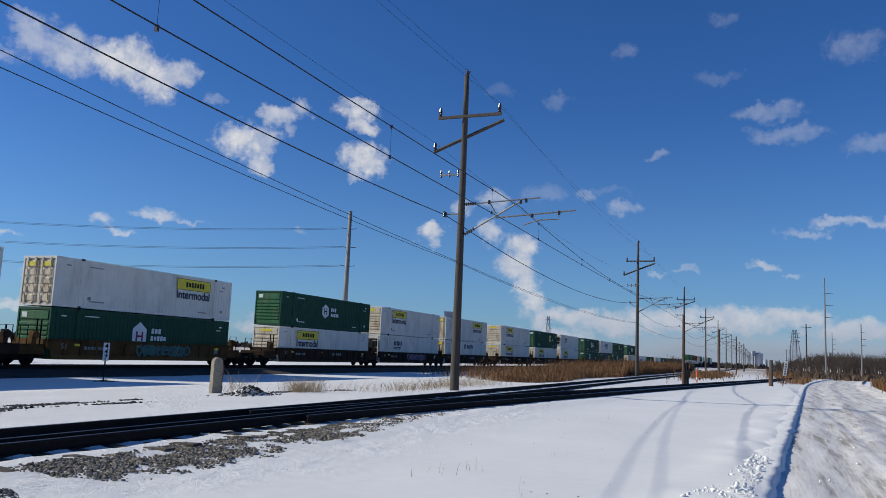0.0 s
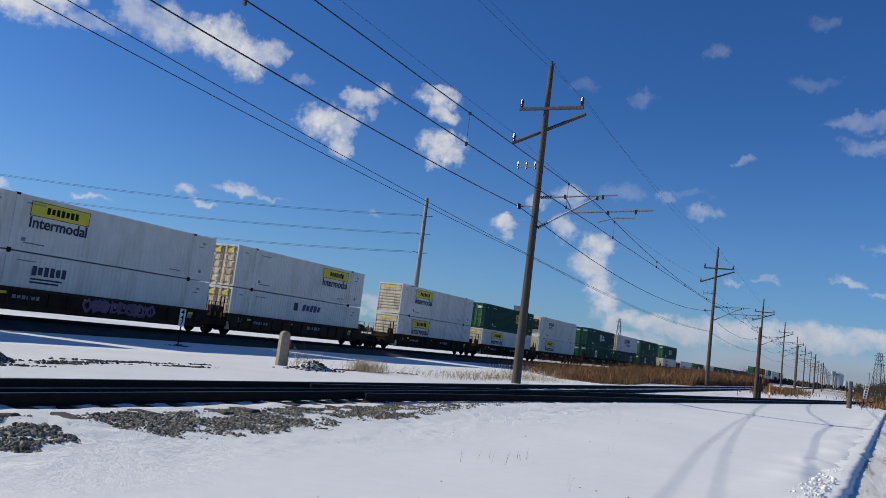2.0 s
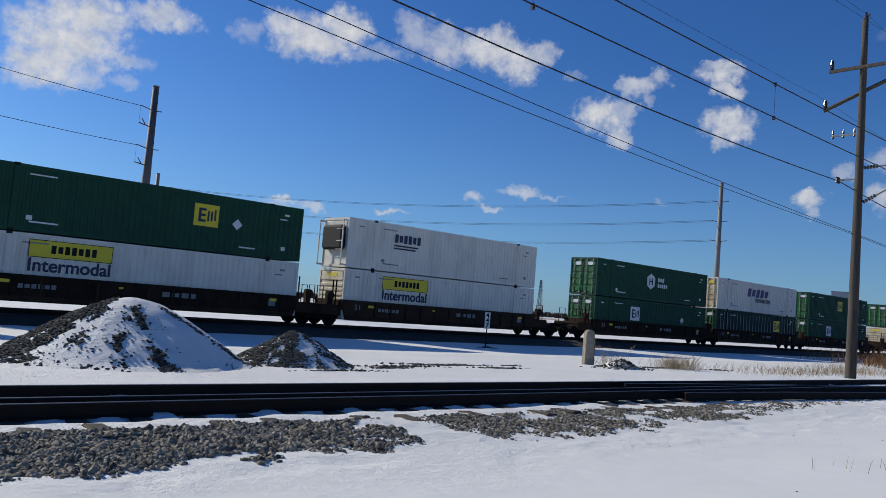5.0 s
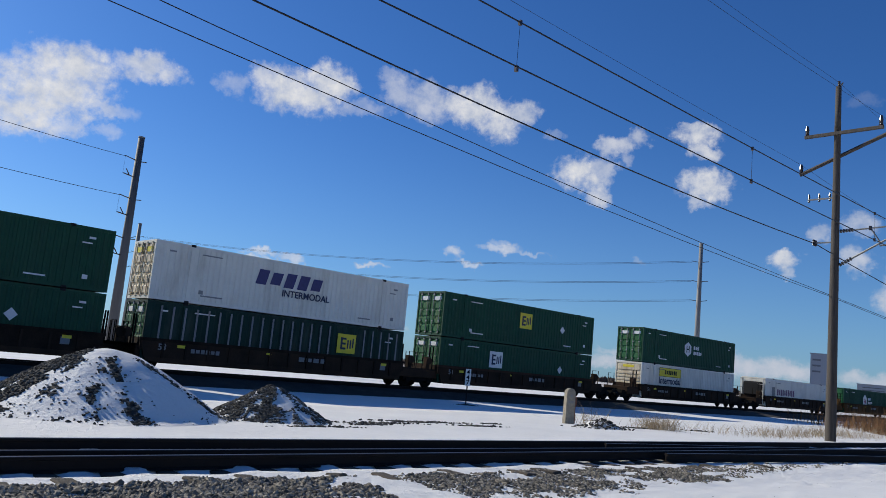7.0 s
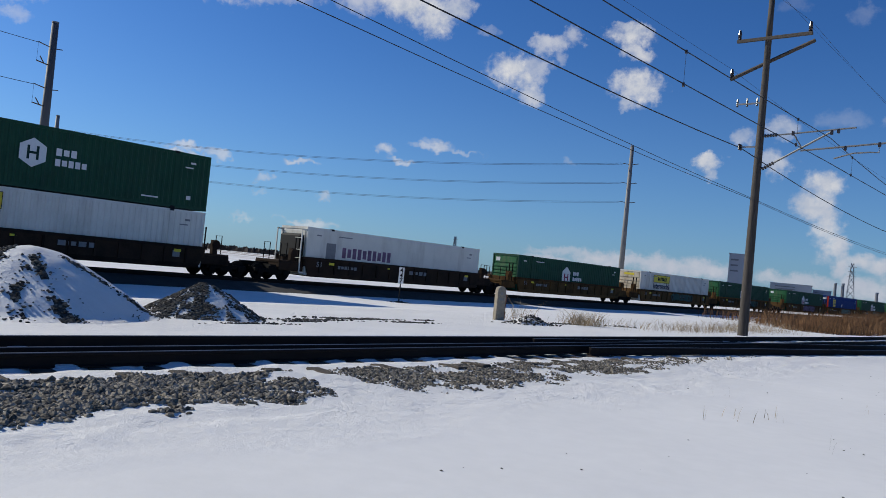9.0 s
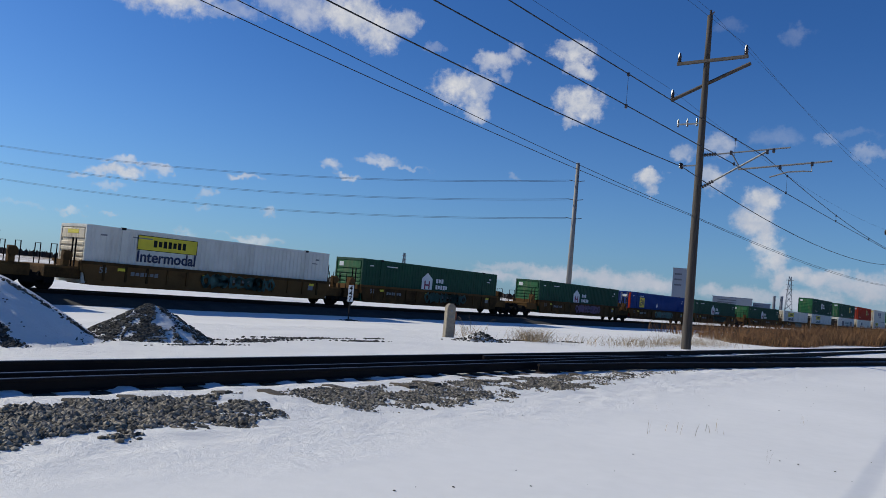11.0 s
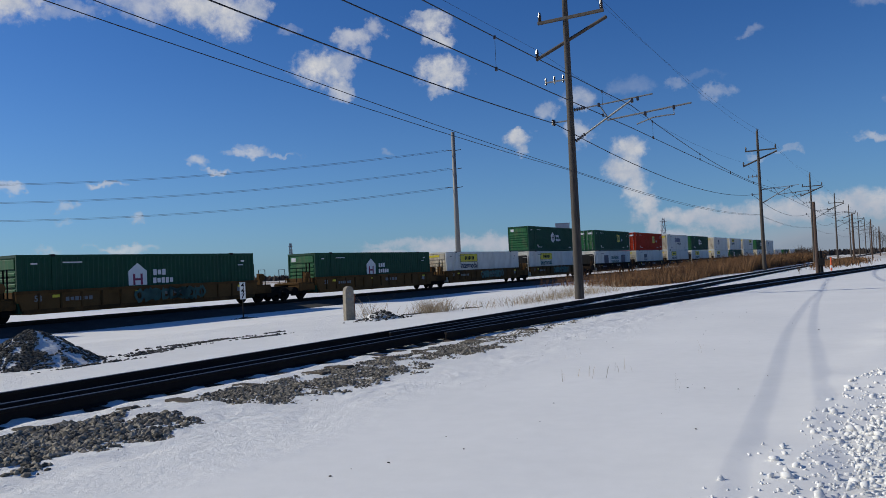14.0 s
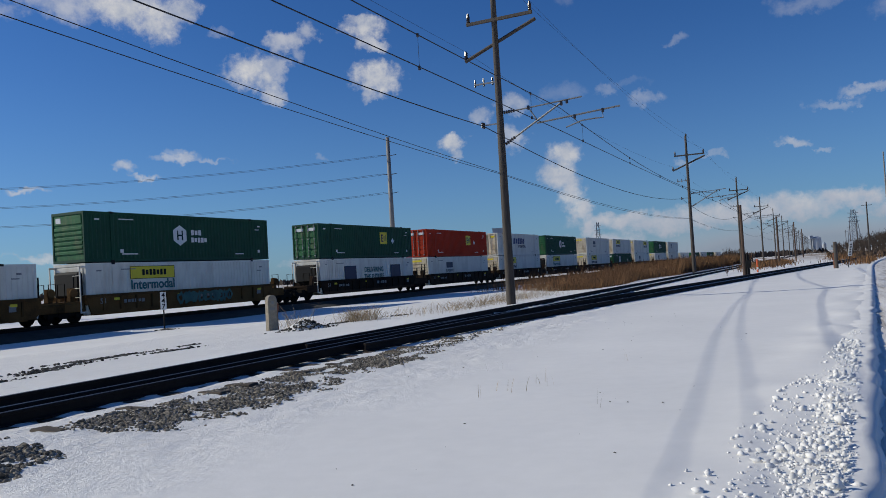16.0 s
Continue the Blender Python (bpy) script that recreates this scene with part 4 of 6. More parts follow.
        letters("lettering", "DELIVERING", 0.62, M["teal"], c, pose(8.6, y - 0.004, CH - 1.05))
        letters("lettering", "THE FUTURE", 0.62, M["teal"], c, pose(8.6, y - 0.004, CH - 1.7))
    elif logo == "smallbox":
        bars("logo_panel", [(5.2, CH - 0.9, 1.6, 0.6)], M["ink"], c, y)
        bars("logo_word", word_bars(5.2, CH - 1.5, 1.9, 0.32, 6), M["greytext"], c, y)
    return c


KINDS = {
    "w_box": ("white", "whiteend", "louver", "box", "white ribbed container with a yellow panel and Intermodal lettering"),
    "w_boxend": ("white", "whiteend", "door", "boxend", "white container with doors leading and Intermodal lettering"),
    "w_reeferbox": ("white", "white", "reefer", "reeferbox", "white refrigerated container with a yellow panel"),
    "w_bluebar": ("white", "white", "reefer", "bluebar", "white refrigerated container with a dark blue word mark"),
    "w_slanted": ("white", "whiteend", "door", "slanted", "white container with a large navy word mark and INTERMODAL lettering"),
    "w_slantedlow": ("white", "whiteend", "ribs", "slantedlow", "white container with a small navy word mark"),
    "w_plain": ("white", "whiteend", "louver", "smallbox", "plain white container with a small blue mark"),
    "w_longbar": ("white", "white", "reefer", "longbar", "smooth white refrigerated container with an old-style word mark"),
    "w_future": ("white", "white", "reefer", "future", "white container with blue panels and DELIVERING THE FUTURE lettering"),
    "g_hub": ("green", "greenend", "louver", "hexagon", "dark green container with a white six-sided mark"),
    "g_hubdoor": ("green", "greenend", "door", "hexagon", "dark green container with doors leading and a white mark"),
    "g_house": ("green", "greenend", "louver", "house", "dark green container with a white house-shaped mark"),
    "g_emp": ("green", "greenend", "door", "square", "dark green container with a square yellow panel"),
    "g_emp9": ("green", "greenend", "door", "emp9", "dark green container with a square yellow panel near its middle"),
    "g_empw": ("green", "greenend", "door", "empwhite", "dark green container with a square white panel"),
    "g_ribbed": ("darkgreen", "greenend", "ribs", "ribbed", "blackish green container with pale ribs"),
    "b_emp": ("blue", "blue", "door", "blue", "blue container with a square yellow panel"),
    "r_plain": ("red", "red", "ribs", "square", "orange-red container with a small yellow panel"),
}
# s of each well at 0 s, upper and lower container ("" is none), colour of the car
TRAIN_A = [(-6.8, "w_box", "w_box", "car"), (13.7, "w_box", "w_plain", "car"), (33.3, "w_boxend", "g_house", "carbrown"), (56.2, "g_hub", "w_box", "car"),
           (75.0, "w_box", "w_bluebar", "car"), (93.4, "w_boxend", "w_slantedlow", "car"), (116.3, "w_box", "w_box", "car"), (135.8, "g_emp", "w_box", "car"),
           (155.0, "w_bluebar", "w_box", "car"), (178.2, "g_hubdoor", "g_empw", "car"), (196.3, "w_slanted", "g_ribbed", "car"), (215.6, "g_emp9", "g_empw", "car"),
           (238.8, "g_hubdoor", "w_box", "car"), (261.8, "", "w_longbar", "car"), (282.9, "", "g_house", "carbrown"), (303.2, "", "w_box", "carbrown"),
           (322.5, "", "g_house", "carbrown"), (345.6, "", "g_house", "carbrown")]
TRAIN_B = [(364.7, "", "b_emp", "carbrown"), (384.0, "", "g_house", "carbrown"), (406.5, "", "g_house", "carbrown"), (425.7, "", "w_box", "carbrown"),
           (444.9, "g_hub", "w_reeferbox", "carbrown"), (467.6, "g_emp", "w_future", "car"), (487.2, "r_plain", "w_plain", "car"), (507.1, "w_slanted", "w_box", "car"),
           (526.3, "g_hub", "w_reeferbox", "car"), (548.8, "w_plain", "w_box", "car"), (568.0, "w_box", "g_empw", "car"), (587.3, "w_boxend", "w_plain", "car"),
           (610.0, "g_hub", "w_plain", "car"), (629.2, "w_plain", "w_plain", "car"), (648.7, "", "w_plain", "car"), (671.4, "", "g_house", "car"),
           (690.6, "", "w_plain", "car"), (710.0, "", "g_house", "car"), (732.9, "", "w_plain", "car")]
TRAIN = TRAIN_A + TRAIN_B
used = {}


def put(proto_key, s0, z):
    if proto_key not in used:
        side, em, end, logo, label = KINDS[proto_key]
        used[proto_key] = container("container", side, em, end, logo, label)
        ob = used[proto_key]
    else:
        ob = copy_thing(used[proto_key], Matrix())
    d = MAIN_D - CW / 2
    s0 -= 0.35
    ob.matrix_basis = track_pose(s0, d, z)
    moving.append((ob, s0, d, z))


def wheel_mesh():
    bm = bmesh.new()
    lathe(bm, [(0.1, -0.07), (0.40, -0.07), (0.44, -0.06), (0.455, 0.02), (0.49, 0.03), (0.49, 0.06), (0.40, 0.07), (0.1, 0.09)], 16)
    for v in bm.verts:
        v.co = Vector((v.co.x, v.co.z, v.co.y))
    bmesh.ops.recalc_face_normals(bm, faces=bm.faces)
    me = bpy.data.meshes.new("wheel")
    bm.to_mesh(me)
    bm.free()
    me.materials.append(M["truck"])
    return me


WHEEL = wheel_mesh()


def well_car(tone, lead):
    """One well: z = 0 is the rail's head, x = 0 the leading end of its container, y = 0 the container's near side."""
    c = empty("well_car", None, "rusty brown double-stack well car" if tone == "carbrown" else "grimy black double-stack well car", "rail car", "well cars of the train")
    m = M[tone]
    for y0, name in ((-0.16, "near_side_sill"), (CW + 0.02, "far_side_sill")):
        bm = bmesh.new()
        y1 = y0 + 0.14
        box(bm, 0.2, CL - 0.2, y0, y1, 0.42, 0.62)
        part("bottom_chord", bm, m, c)
        bm = bmesh.new()
        box(bm, -0.2, CL + 0.2, y0 - 0.03, y1 + 0.02, 1.38, 1.53)
        part("top_chord", bm, m, c)
        bm = bmesh.new()
        # web plate, deeper in the middle, with sloping ends
        v = [bm.verts.new((x, y, z)) for y in (y0 + 0.02, y1 - 0.02) for x, z in ((-0.1, 1.4), (0.15, 0.55), (CL - 0.15, 0.55), (CL + 0.1, 1.4))]
        bm.faces.new((v[0], v[1], v[2], v[3]))
        bm.faces.new((v[7], v[6], v[5], v[4]))
        bm.faces.new((v[4], v[5], v[1], v[0]))
        bm.faces.new((v[3], v[2], v[6], v[7]))
        part("side_sill", bm, m, c)
        if y0 > 0:
            continue
        bm = bmesh.new()
        box(bm, -0.05, 0.05, 0, 0.07, 0.6, 1.39)
        st = bpy.data.meshes.new("stiffener")
        bm.to_mesh(st)
        bm.free()
        st.materials.append(m)
        for i in range(13):
            share("stiffener", st, c, pose(1.0 + i * (CL - 2.0) / 12, y0 - 0.05, 0))
    bm = bmesh.new()
    box(bm, 0.6, CL - 0.6, -0.02, CW + 0.02, 0.36, 0.43)
    part("well_floor", bm, m, c)
    for x0, x1 in ((-1.75, 0.0), (CL, CL + 1.75)):
        bm = bmesh.new()
        box(bm, x0, x1, 0.15, CW - 0.15, 0.98, 1.2, 0.02)
        box(bm, x0, x1, 0.1, CW - 0.1, 0.62, 1.1, 0.03)
        xm = 0.0 if x0 < 0 else CL
        box(bm, xm - 0.12, xm + 0.12, -0.12, CW + 0.12, 0.95, 1.5)
        part("end_platform", bm, m, c)
        bm = bmesh.new()
        xe = x0 + 0.5 if x0 < 0 else x1 - 0.5
        for ya, yb in ((0.18, 0.75), (CW - 0.75, CW - 0.18)):
            bm = bmesh.new()
            tube(bm, [(xe, ya, 1.1), (xe, ya, 2.2), (xe, yb, 2.2), (xe, yb, 1.1)], 0.028, 6)
            part("handrail", bm, M["truck"], c)
        xp = x0 + 1.45 if x0 < 0 else x1 - 1.45
        for yp in (0.3, 0.62):
            bm = bmesh.new()
            rod(bm, (xp, yp, 1.1), (xp, yp, 2.6), 0.045, n=6)
            part("guide_post", bm, M["truck"], c)
        bm = bmesh.new()
        xb = x0 + 0.9 if x0 < 0 else x1 - 0.95
        box(bm, xb, xb + 0.3, 0.25, 0.55, 1.2, 1.95, 0.02)
        rod(bm, (xb + 0.15, 0.22, 1.7), (xb + 0.15, 0.14, 1.7), 0.24, n=12)
        part("brake_stand", bm, m, c)
    # lettering and reporting marks on the sill
    pale = M["greytext"]
    for word in (word_bars(3.2, 1.05, 1.6, 0.2, 6), word_bars(9.6, 1.1, 1.9, 0.24, 4), [(14.6, 1.05, 0.4, 0.32)]):
        for letter in word:
            bars("reporting_mark", [letter], pale, c, -0.185)
    for plate in [(1.9, 1.22, 0.4, 0.14), (CL - 1.5, 1.22, 0.4, 0.14), (6.8, 1.25, 0.3, 0.1)]:
        bars("yellow_plate", [plate], M["yellow"], c, -0.2)
    letters("lettering", "53", 0.42, pale, c, pose(0.95, -0.19, 1.12))
    # two-axle trucks: shared under the trailing end, one more where the car is coupled
    for xc in [CL + 1.75] + ([-2.0] if lead else []):
        t = bmesh.new()
        for y in (0.25, CW - 0.45):
            box(t, xc - 1.25, xc + 1.25, y, y + 0.2, 0.42, 0.66, 0.03)
            for dx in (-0.88, 0.88):
                box(t, xc + dx - 0.18, xc + dx + 0.18, y - 0.06, y + 0.2, 0.3, 0.62, 0.03)
            box(t, xc - 0.35, xc + 0.35, y - 0.03, y + 0.2, 0.3, 0.8, 0.03)
        box(t, xc - 0.2, xc + 0.2, 0.3, CW - 0.3, 0.5, 0.9)
        tr = part("truck", t, M["truck"], c, "black two-axle truck")
        for dx in (-0.88, 0.88):
            for y in (CW / 2 - 0.75, CW / 2 + 0.75):
                share("wheel", WHEEL, tr, pose(xc + dx, y, 0.46))
    if lead:
        bm = bmesh.new()
        box(bm, -3.6, -1.7, CW / 2 - 0.14, CW / 2 + 0.14, 0.75, 1.0, 0.03)
        part("coupler", bm, M["truck"], c)
    return c


def spray(parent, tone):
    """Loose sprayed shapes on a car's side."""
    rng = random.Random(3)
    for i in range(16):
        bm = bmesh.new()
        x0, w = 7.0 + i * 0.3 + rng.uniform(-0.2, 0.2), rng.uniform(0.12, 0.5)
        pts = [(x0 + w * math.cos(a) * rng.uniform(0.6, 1.2), 1.0 + 0.4 * math.sin(a) * rng.uniform(0.7, 1.15)) for a in [k * math.pi / 5 for k in range(10)]]
        k_ = rng.uniform(0.0, 0.6)
        inner = [(x0 + (px - x0) * k_, 1.0 + (pz - 1.0) * k_) for px, pz in pts]
        o = [bm.verts.new((px, -0.232 - 0.001 * i, pz)) for px, pz in pts]
        n = [bm.verts.new((px, -0.232 - 0.001 * i, pz)) for px, pz in inner]
        for k in range(10):
            bm.faces.new((o[k], o[(k + 1) % 10], n[(k + 1) % 10], n[k]))
        part("graffiti", bm, M[tone], parent, "sprayed graffiti shape")


cars = {}
graffiti_at = {33.3: "graffA", 75.0: "graffB", 322.5: "graffA", 345.6: "graffB", 384.0: "graffA", 303.2: "graffA"}
before = -100
for s0, top, low, tone in TRAIN:
    key = (tone, s0 - before > 20.9)
    before = s0
    if key not in cars:
        cars[key] = ob = well_car(*key)
    else:
        ob = copy_thing(cars[key], Matrix())
    ob.matrix_basis = track_pose(s0 - 0.35, MAIN_D - CW / 2, CAR_Z)
    moving.append((ob, s0 - 0.35, MAIN_D - CW / 2, CAR_Z))
    if s0 in graffiti_at:
        spray(ob, graffiti_at[s0])
    put(low, s0, CAR_Z + 0.42)
    if top:
        put(top, s0, CAR_Z + 0.42 + CH + 0.045)


# ---- catenary poles along the near track ----
POLE_D, POLE_S, SPAN = 12.7, 33.4, 55.3


def insulator(bm, p, h=0.32, r=0.075):
    x, y, z = p
    lathe(bm, [(0.03, 0), (r, 0.04), (r * 0.7, 0.09), (r, 0.13), (r * 0.7, 0.18), (r, 0.22), (r * 0.5, h)], 8, (x, y, z))


def catenary_pole():
    """Local y points away from the track (d), x along it."""
    c = empty("catenary_pole", None, "tall weathered wooden catenary pole with crossarms and bracket", "utility pole", "catenary poles")
    bm = bmesh.new()
    for i in range(8):
        z0, z1 = -0.3 + i * 15.1 / 8, -0.3 + (i + 1) * 15.1 / 8
        rod(bm, (0, 0, z0), (0, 0, z1), 0.215 - 0.1 * i / 8, 0.215 - 0.1 * (i + 1) / 8, 14, cap=i == 7)
    bmesh.ops.remove_doubles(bm, verts=bm.verts, dist=0.001)
    part("post", bm, M["pole"], c, smooth=True)
    bm = bmesh.new()
    box(bm, -0.24, -0.13, -1.85, 1.28, 12.62, 12.76, 0.01)
    part("crossarm", bm, M["pole"], c)
    bm = bmesh.new()
    a, b = Vector((0.2, 1.6, 11.15)), Vector((0.2, -1.85, 12.5))
    rod(bm, a, b, 0.085, n=4)
    part("diagonal_arm", bm, M["darkpole"], c)
    bm = bmesh.new()
    for p in ((-0.185, -1.75, 12.76), (-0.185, 1.18, 12.76), (0.2, 1.55, 11.2)):
        bm = bmesh.new()
        insulator(bm, p, 0.42, 0.09)
        part("insulator", bm, M["insulator"], c, "dark porcelain insulator")
    bm = bmesh.new()
    rod(bm, (0, 0, 14.75), (0, -0.18, 14.95), 0.03, n=6)
    insulator(bm, (0, -0.02, 14.8), 0.25, 0.06)
    part("top_pin", bm, M["insulator"], c)
    # small telephone bracket
    bm = bmesh.new()
    box(bm, -0.04, 0.04, 0.1, 1.15, 9.93, 9.99)
    part("small_bracket", bm, M["greyrod"], c)
    bm = bmesh.new()
    for y in (0.25, 0.68, 1.1):
        bm = bmesh.new()
        insulator(bm, (0, y, 9.84), 0.36, 0.05)
        part("insulator", bm, M["insulator"], c)
    # feeder bracket on the far side
    bm = bmesh.new()
    box(bm, -0.03, 0.03, 0.1, 0.75, 8.05, 8.11)
    part("feeder_bracket", bm, M["greyrod"], c)
    bm = bmesh.new()
    for x in (-0.1, 0.0, 0.1):
        insulator(bm, (x, 0.82, 7.95), 0.26, 0.06)
    part("insulator", bm, M["insulator"], c)
    # cantilever over the track
    bm = bmesh.new()
    rod(bm, (0, -0.2, 8.52), (0, -3.75, 8.72), 0.034, n=6)
    part("top_tube", bm, M["greyrod"], c)
    bm = bmesh.new()
    rod(bm, (0, -0.25, 7.15), (0, -2.85, 8.6), 0.045, n=8)
    part("strut", bm, M["greyrod"], c)
    bm = bmesh.new()
    rod(bm, (0, -1.7, 7.86), (0, -5.35, 8.1), 0.04, n=6)
    rod(bm, (0, -1.35, 8.6), (0, -1.75, 7.95), 0.03, n=6)
    part("register_arm", bm, M["greyrod"], c)
    bm = bmesh.new()
    tube(bm, [(0, -4.6, 8.05), (0, -4.62, 7.7), (0, -4.3, 7.72), (0, -3.7, 7.7), (0, -3.0, 7.5)], 0.032)
    part("steady_arm", bm, M["greyrod"], c)
    bm = bmesh.new()
    for (x, y, z), (x1, y1, z1) in (((0, -0.2, 8.53), (0, -0.75, 8.56)), ((0, -0.2, 7.12), (0, -0.7, 7.4))):
        p, q = Vector((x, y, z)), Vector((x1, y1, z1))
        bm = bmesh.new()
        for i in range(5):
            rod(bm, p.lerp(q, i / 5), p.lerp(q, i / 5 + 0.09), 0.08, n=8)
        rod(bm, p, q, 0.03, n=6)
        part("insulator", bm, M["insulator"], c)
    bm = bmesh.new()
    for y, z in ((-2.85, 8.55), (-3.1, 8.6), (-4.62, 8.0), (-3.4, 7.9), (-1.35, 8.58)):
        bm = bmesh.new()
        box(bm, -0.05, 0.05, y - 0.05, y + 0.05, z - 0.08, z + 0.1, 0.012)
        part("clamp", bm, M["insulator"], c)
    return c


cp = catenary_pole()
cp.matrix_basis = track_pose(POLE_S, POLE_D)
for k in [-1] + list(range(1, 16)):
    copy_thing(cp, track_pose(POLE_S + SPAN * k, POLE_D, 0, random.uniform(-2, 2)))


def wire_run(name, label, d, z, sag, r, left=None, left_sag=None, k0=-2, k1=14, step=14):
    """A wire that hangs from pole to pole; left: its height on the poles behind, where it differs."""
    bm = bmesh.new()
    pts = []
    left, left_sag = z if left is None else left, sag if left_sag is None else left_sag
    for k in range(k0, k1):
        za, zb = (left if k < 0 else z), (left if k < -1 else z)
        for i in range(step):
            u = i / step
            pts.append(L(POLE_S + SPAN * (k + u), d, za + (zb - za) * u - (left_sag if k < 0 else sag) * 4 * u * (1 - u)))
    tube(bm, pts, r)
    return tagged(mesh_object(name, bm, M["wire"]), label, "wire", "overhead wires")


wire_run("messenger_wire", "black messenger wire over the near track", 9.9, 8.35, 1.0, 0.016, 8.55, 0.22)
wire_run("contact_wire", "black contact wire over the near track", 9.9, 7.36, 0.1, 0.016, 7.4, 0.05)
wire_run("feeder_wire", "thick black feeder wire beside the poles", POLE_D + 0.8, 8.05, 1.05, 0.021, 10.2, 0.88)
wire_run("signal_wire", "thin black wire low on the poles", POLE_D + 0.2, 5.85, 0.55, 0.0105, 8.85, 0.55)
wire_run("signal_wire", "thin black wire low on the poles", POLE_D + 0.2, 5.9, 0.5, 0.0105, 9.53, 0.55)
wire_run("power_wire", "thin dark wire on the crossarm", POLE_D - 1.75, 13.2, 0.9, 0.006)
wire_run("power_wire", "thin dark wire on the diagonal arm", POLE_D + 1.55, 11.6, 0.7, 0.006, 12.4, 0.3)
wire_run("ground_wire", "thin dark wire over the pole tops", POLE_D, 15.0, 0.6, 0.006)


def droppers():
    for k in range(-1, 6):
        for u in (0.06, 0.24, 0.41, 0.585, 0.76, 0.93):
            s = POLE_S + SPAN * (k + u)
            z1 = (8.55 - 0.2 * u if k < 0 else 8.35) - (0.22 if k < 0 else 1.0) * 4 * u * (1 - u)
            z0 = 7.36 - 0.1 * 4 * u * (1 - u)
            if z1 - z0 < 0.1:
                continue
            c = empty("dropper", track_pose(s, 9.9, 0), "thin dropper wire between messenger and contact wire", "wire", "droppers")
            bm = bmesh.new()
            rod(bm, (0, 0, z1), (0, 0, z0), 0.006, n=4)
            part("rod", bm, M["wire"], c)
            bm = bmesh.new()
            box(bm, -0.03, 0.03, -0.03, 0.03, z0 - 0.04, z0 + 0.08)
            box(bm, -0.03, 0.03, -0.03, 0.03, z1 - 0.06, z1 + 0.04)
            part("clip", bm, M["insulator"], c)


droppers()


# ---- scatter helpers ----
def ico():
    """Points and triangles of an icosahedron."""
    bm = bmesh.new()
    bmesh.ops.create_icosphere(bm, subdivisions=1, radius=1.0)
    v = np.array([p.co[:] for p in bm.verts])
    f = np.array([[q.index for q in t.verts] for t in bm.faces])
    bm.free()
    return v, f


ICO_V, ICO_F = ico()


def lumps(name, spots, mat, label, category, flat=0.7, rough=0.3, seed=1, soft=False):
    """Many small irregular stones or clods in one mesh of stuff. spots: (point, radius)."""
    rng = np.random.RandomState(seed)
    verts, faces = [], []
    n = len(ICO_V)
    for i, (p, r) in enumerate(spots):
        k = 1 + rng.uniform(-rough, rough, (n, 1))
        stretch = np.array([rng.uniform(0.75, 1.3), rng.uniform(0.75, 1.3), flat * rng.uniform(0.7, 1.2)])
        a = rng.uniform(0, 6.28)
        v = ICO_V * k * stretch * r
        v = np.stack([v[:, 0] * math.cos(a) - v[:, 1] * math.sin(a), v[:, 0] * math.sin(a) + v[:, 1] * math.cos(a), v[:, 2]], -1)
        verts.append(v + np.array(p))
        faces.append(ICO_F + i * n)
    me = bpy.data.meshes.new(name)
    me.from_pydata(np.concatenate(verts).tolist(), [], np.concatenate(faces).tolist())
    me.materials.append(mat)
    if soft:
        me.polygons.foreach_set("use_smooth", [True] * len(me.polygons))
    return tagged(new(name, me), label, category, kind="stuff")


def blades(name, tufts, mat, label, category, seed=2):
    """Thin upright stalks in one mesh. tufts: (x, y, z, height, width, lean)."""
    rng = random.Random(seed)
    verts, faces = [], []
    for x, y, z, h, w, lean in tufts:
        a = rng.uniform(0, math.pi)
        ax, ay = math.cos(a) * w / 2, math.sin(a) * w / 2
        b = rng.uniform(0, 2 * math.pi)
        lx, ly = math.cos(b) * lean * h, math.sin(b) * lean * h
        i = len(verts)
        verts += [(x - ax, y - ay, z), (x + ax, y + ay, z), (x + ax * 0.8 + lx * 0.4, y + ay * 0.8 + ly * 0.4, z + h * 0.6), (x - ax * 0.8 + lx * 0.4, y - ay * 0.8 + ly * 0.4, z + h * 0.6), (x + lx, y + ly, z + h)]
        faces += [(i, i + 1, i + 2, i + 3), (i + 3, i + 2, i + 4)]
    me = bpy.data.meshes.new(name)
    me.from_pydata(verts, [], faces)
    me.materials.append(mat)
    return tagged(new(name, me), label, category, kind="stuff")


# ---- gravel along the near track ----
def gravel_edge(s):
    """Outer edge (d) of the bare stones: a wide patch, a snowed-over gap, then a band that thins out."""
    return 6.55 + 0.9 * bump(s, 6.6, 0.6) + 0.3 * smooth(8.5, 12.5, s) + 0.6 * smooth(12, 22, s) + 0.3 * noise.noise(Vector((s * 0.9, 2, 6))) + 0.16 * noise.noise(Vector((s * 3.5, 5, 6)))


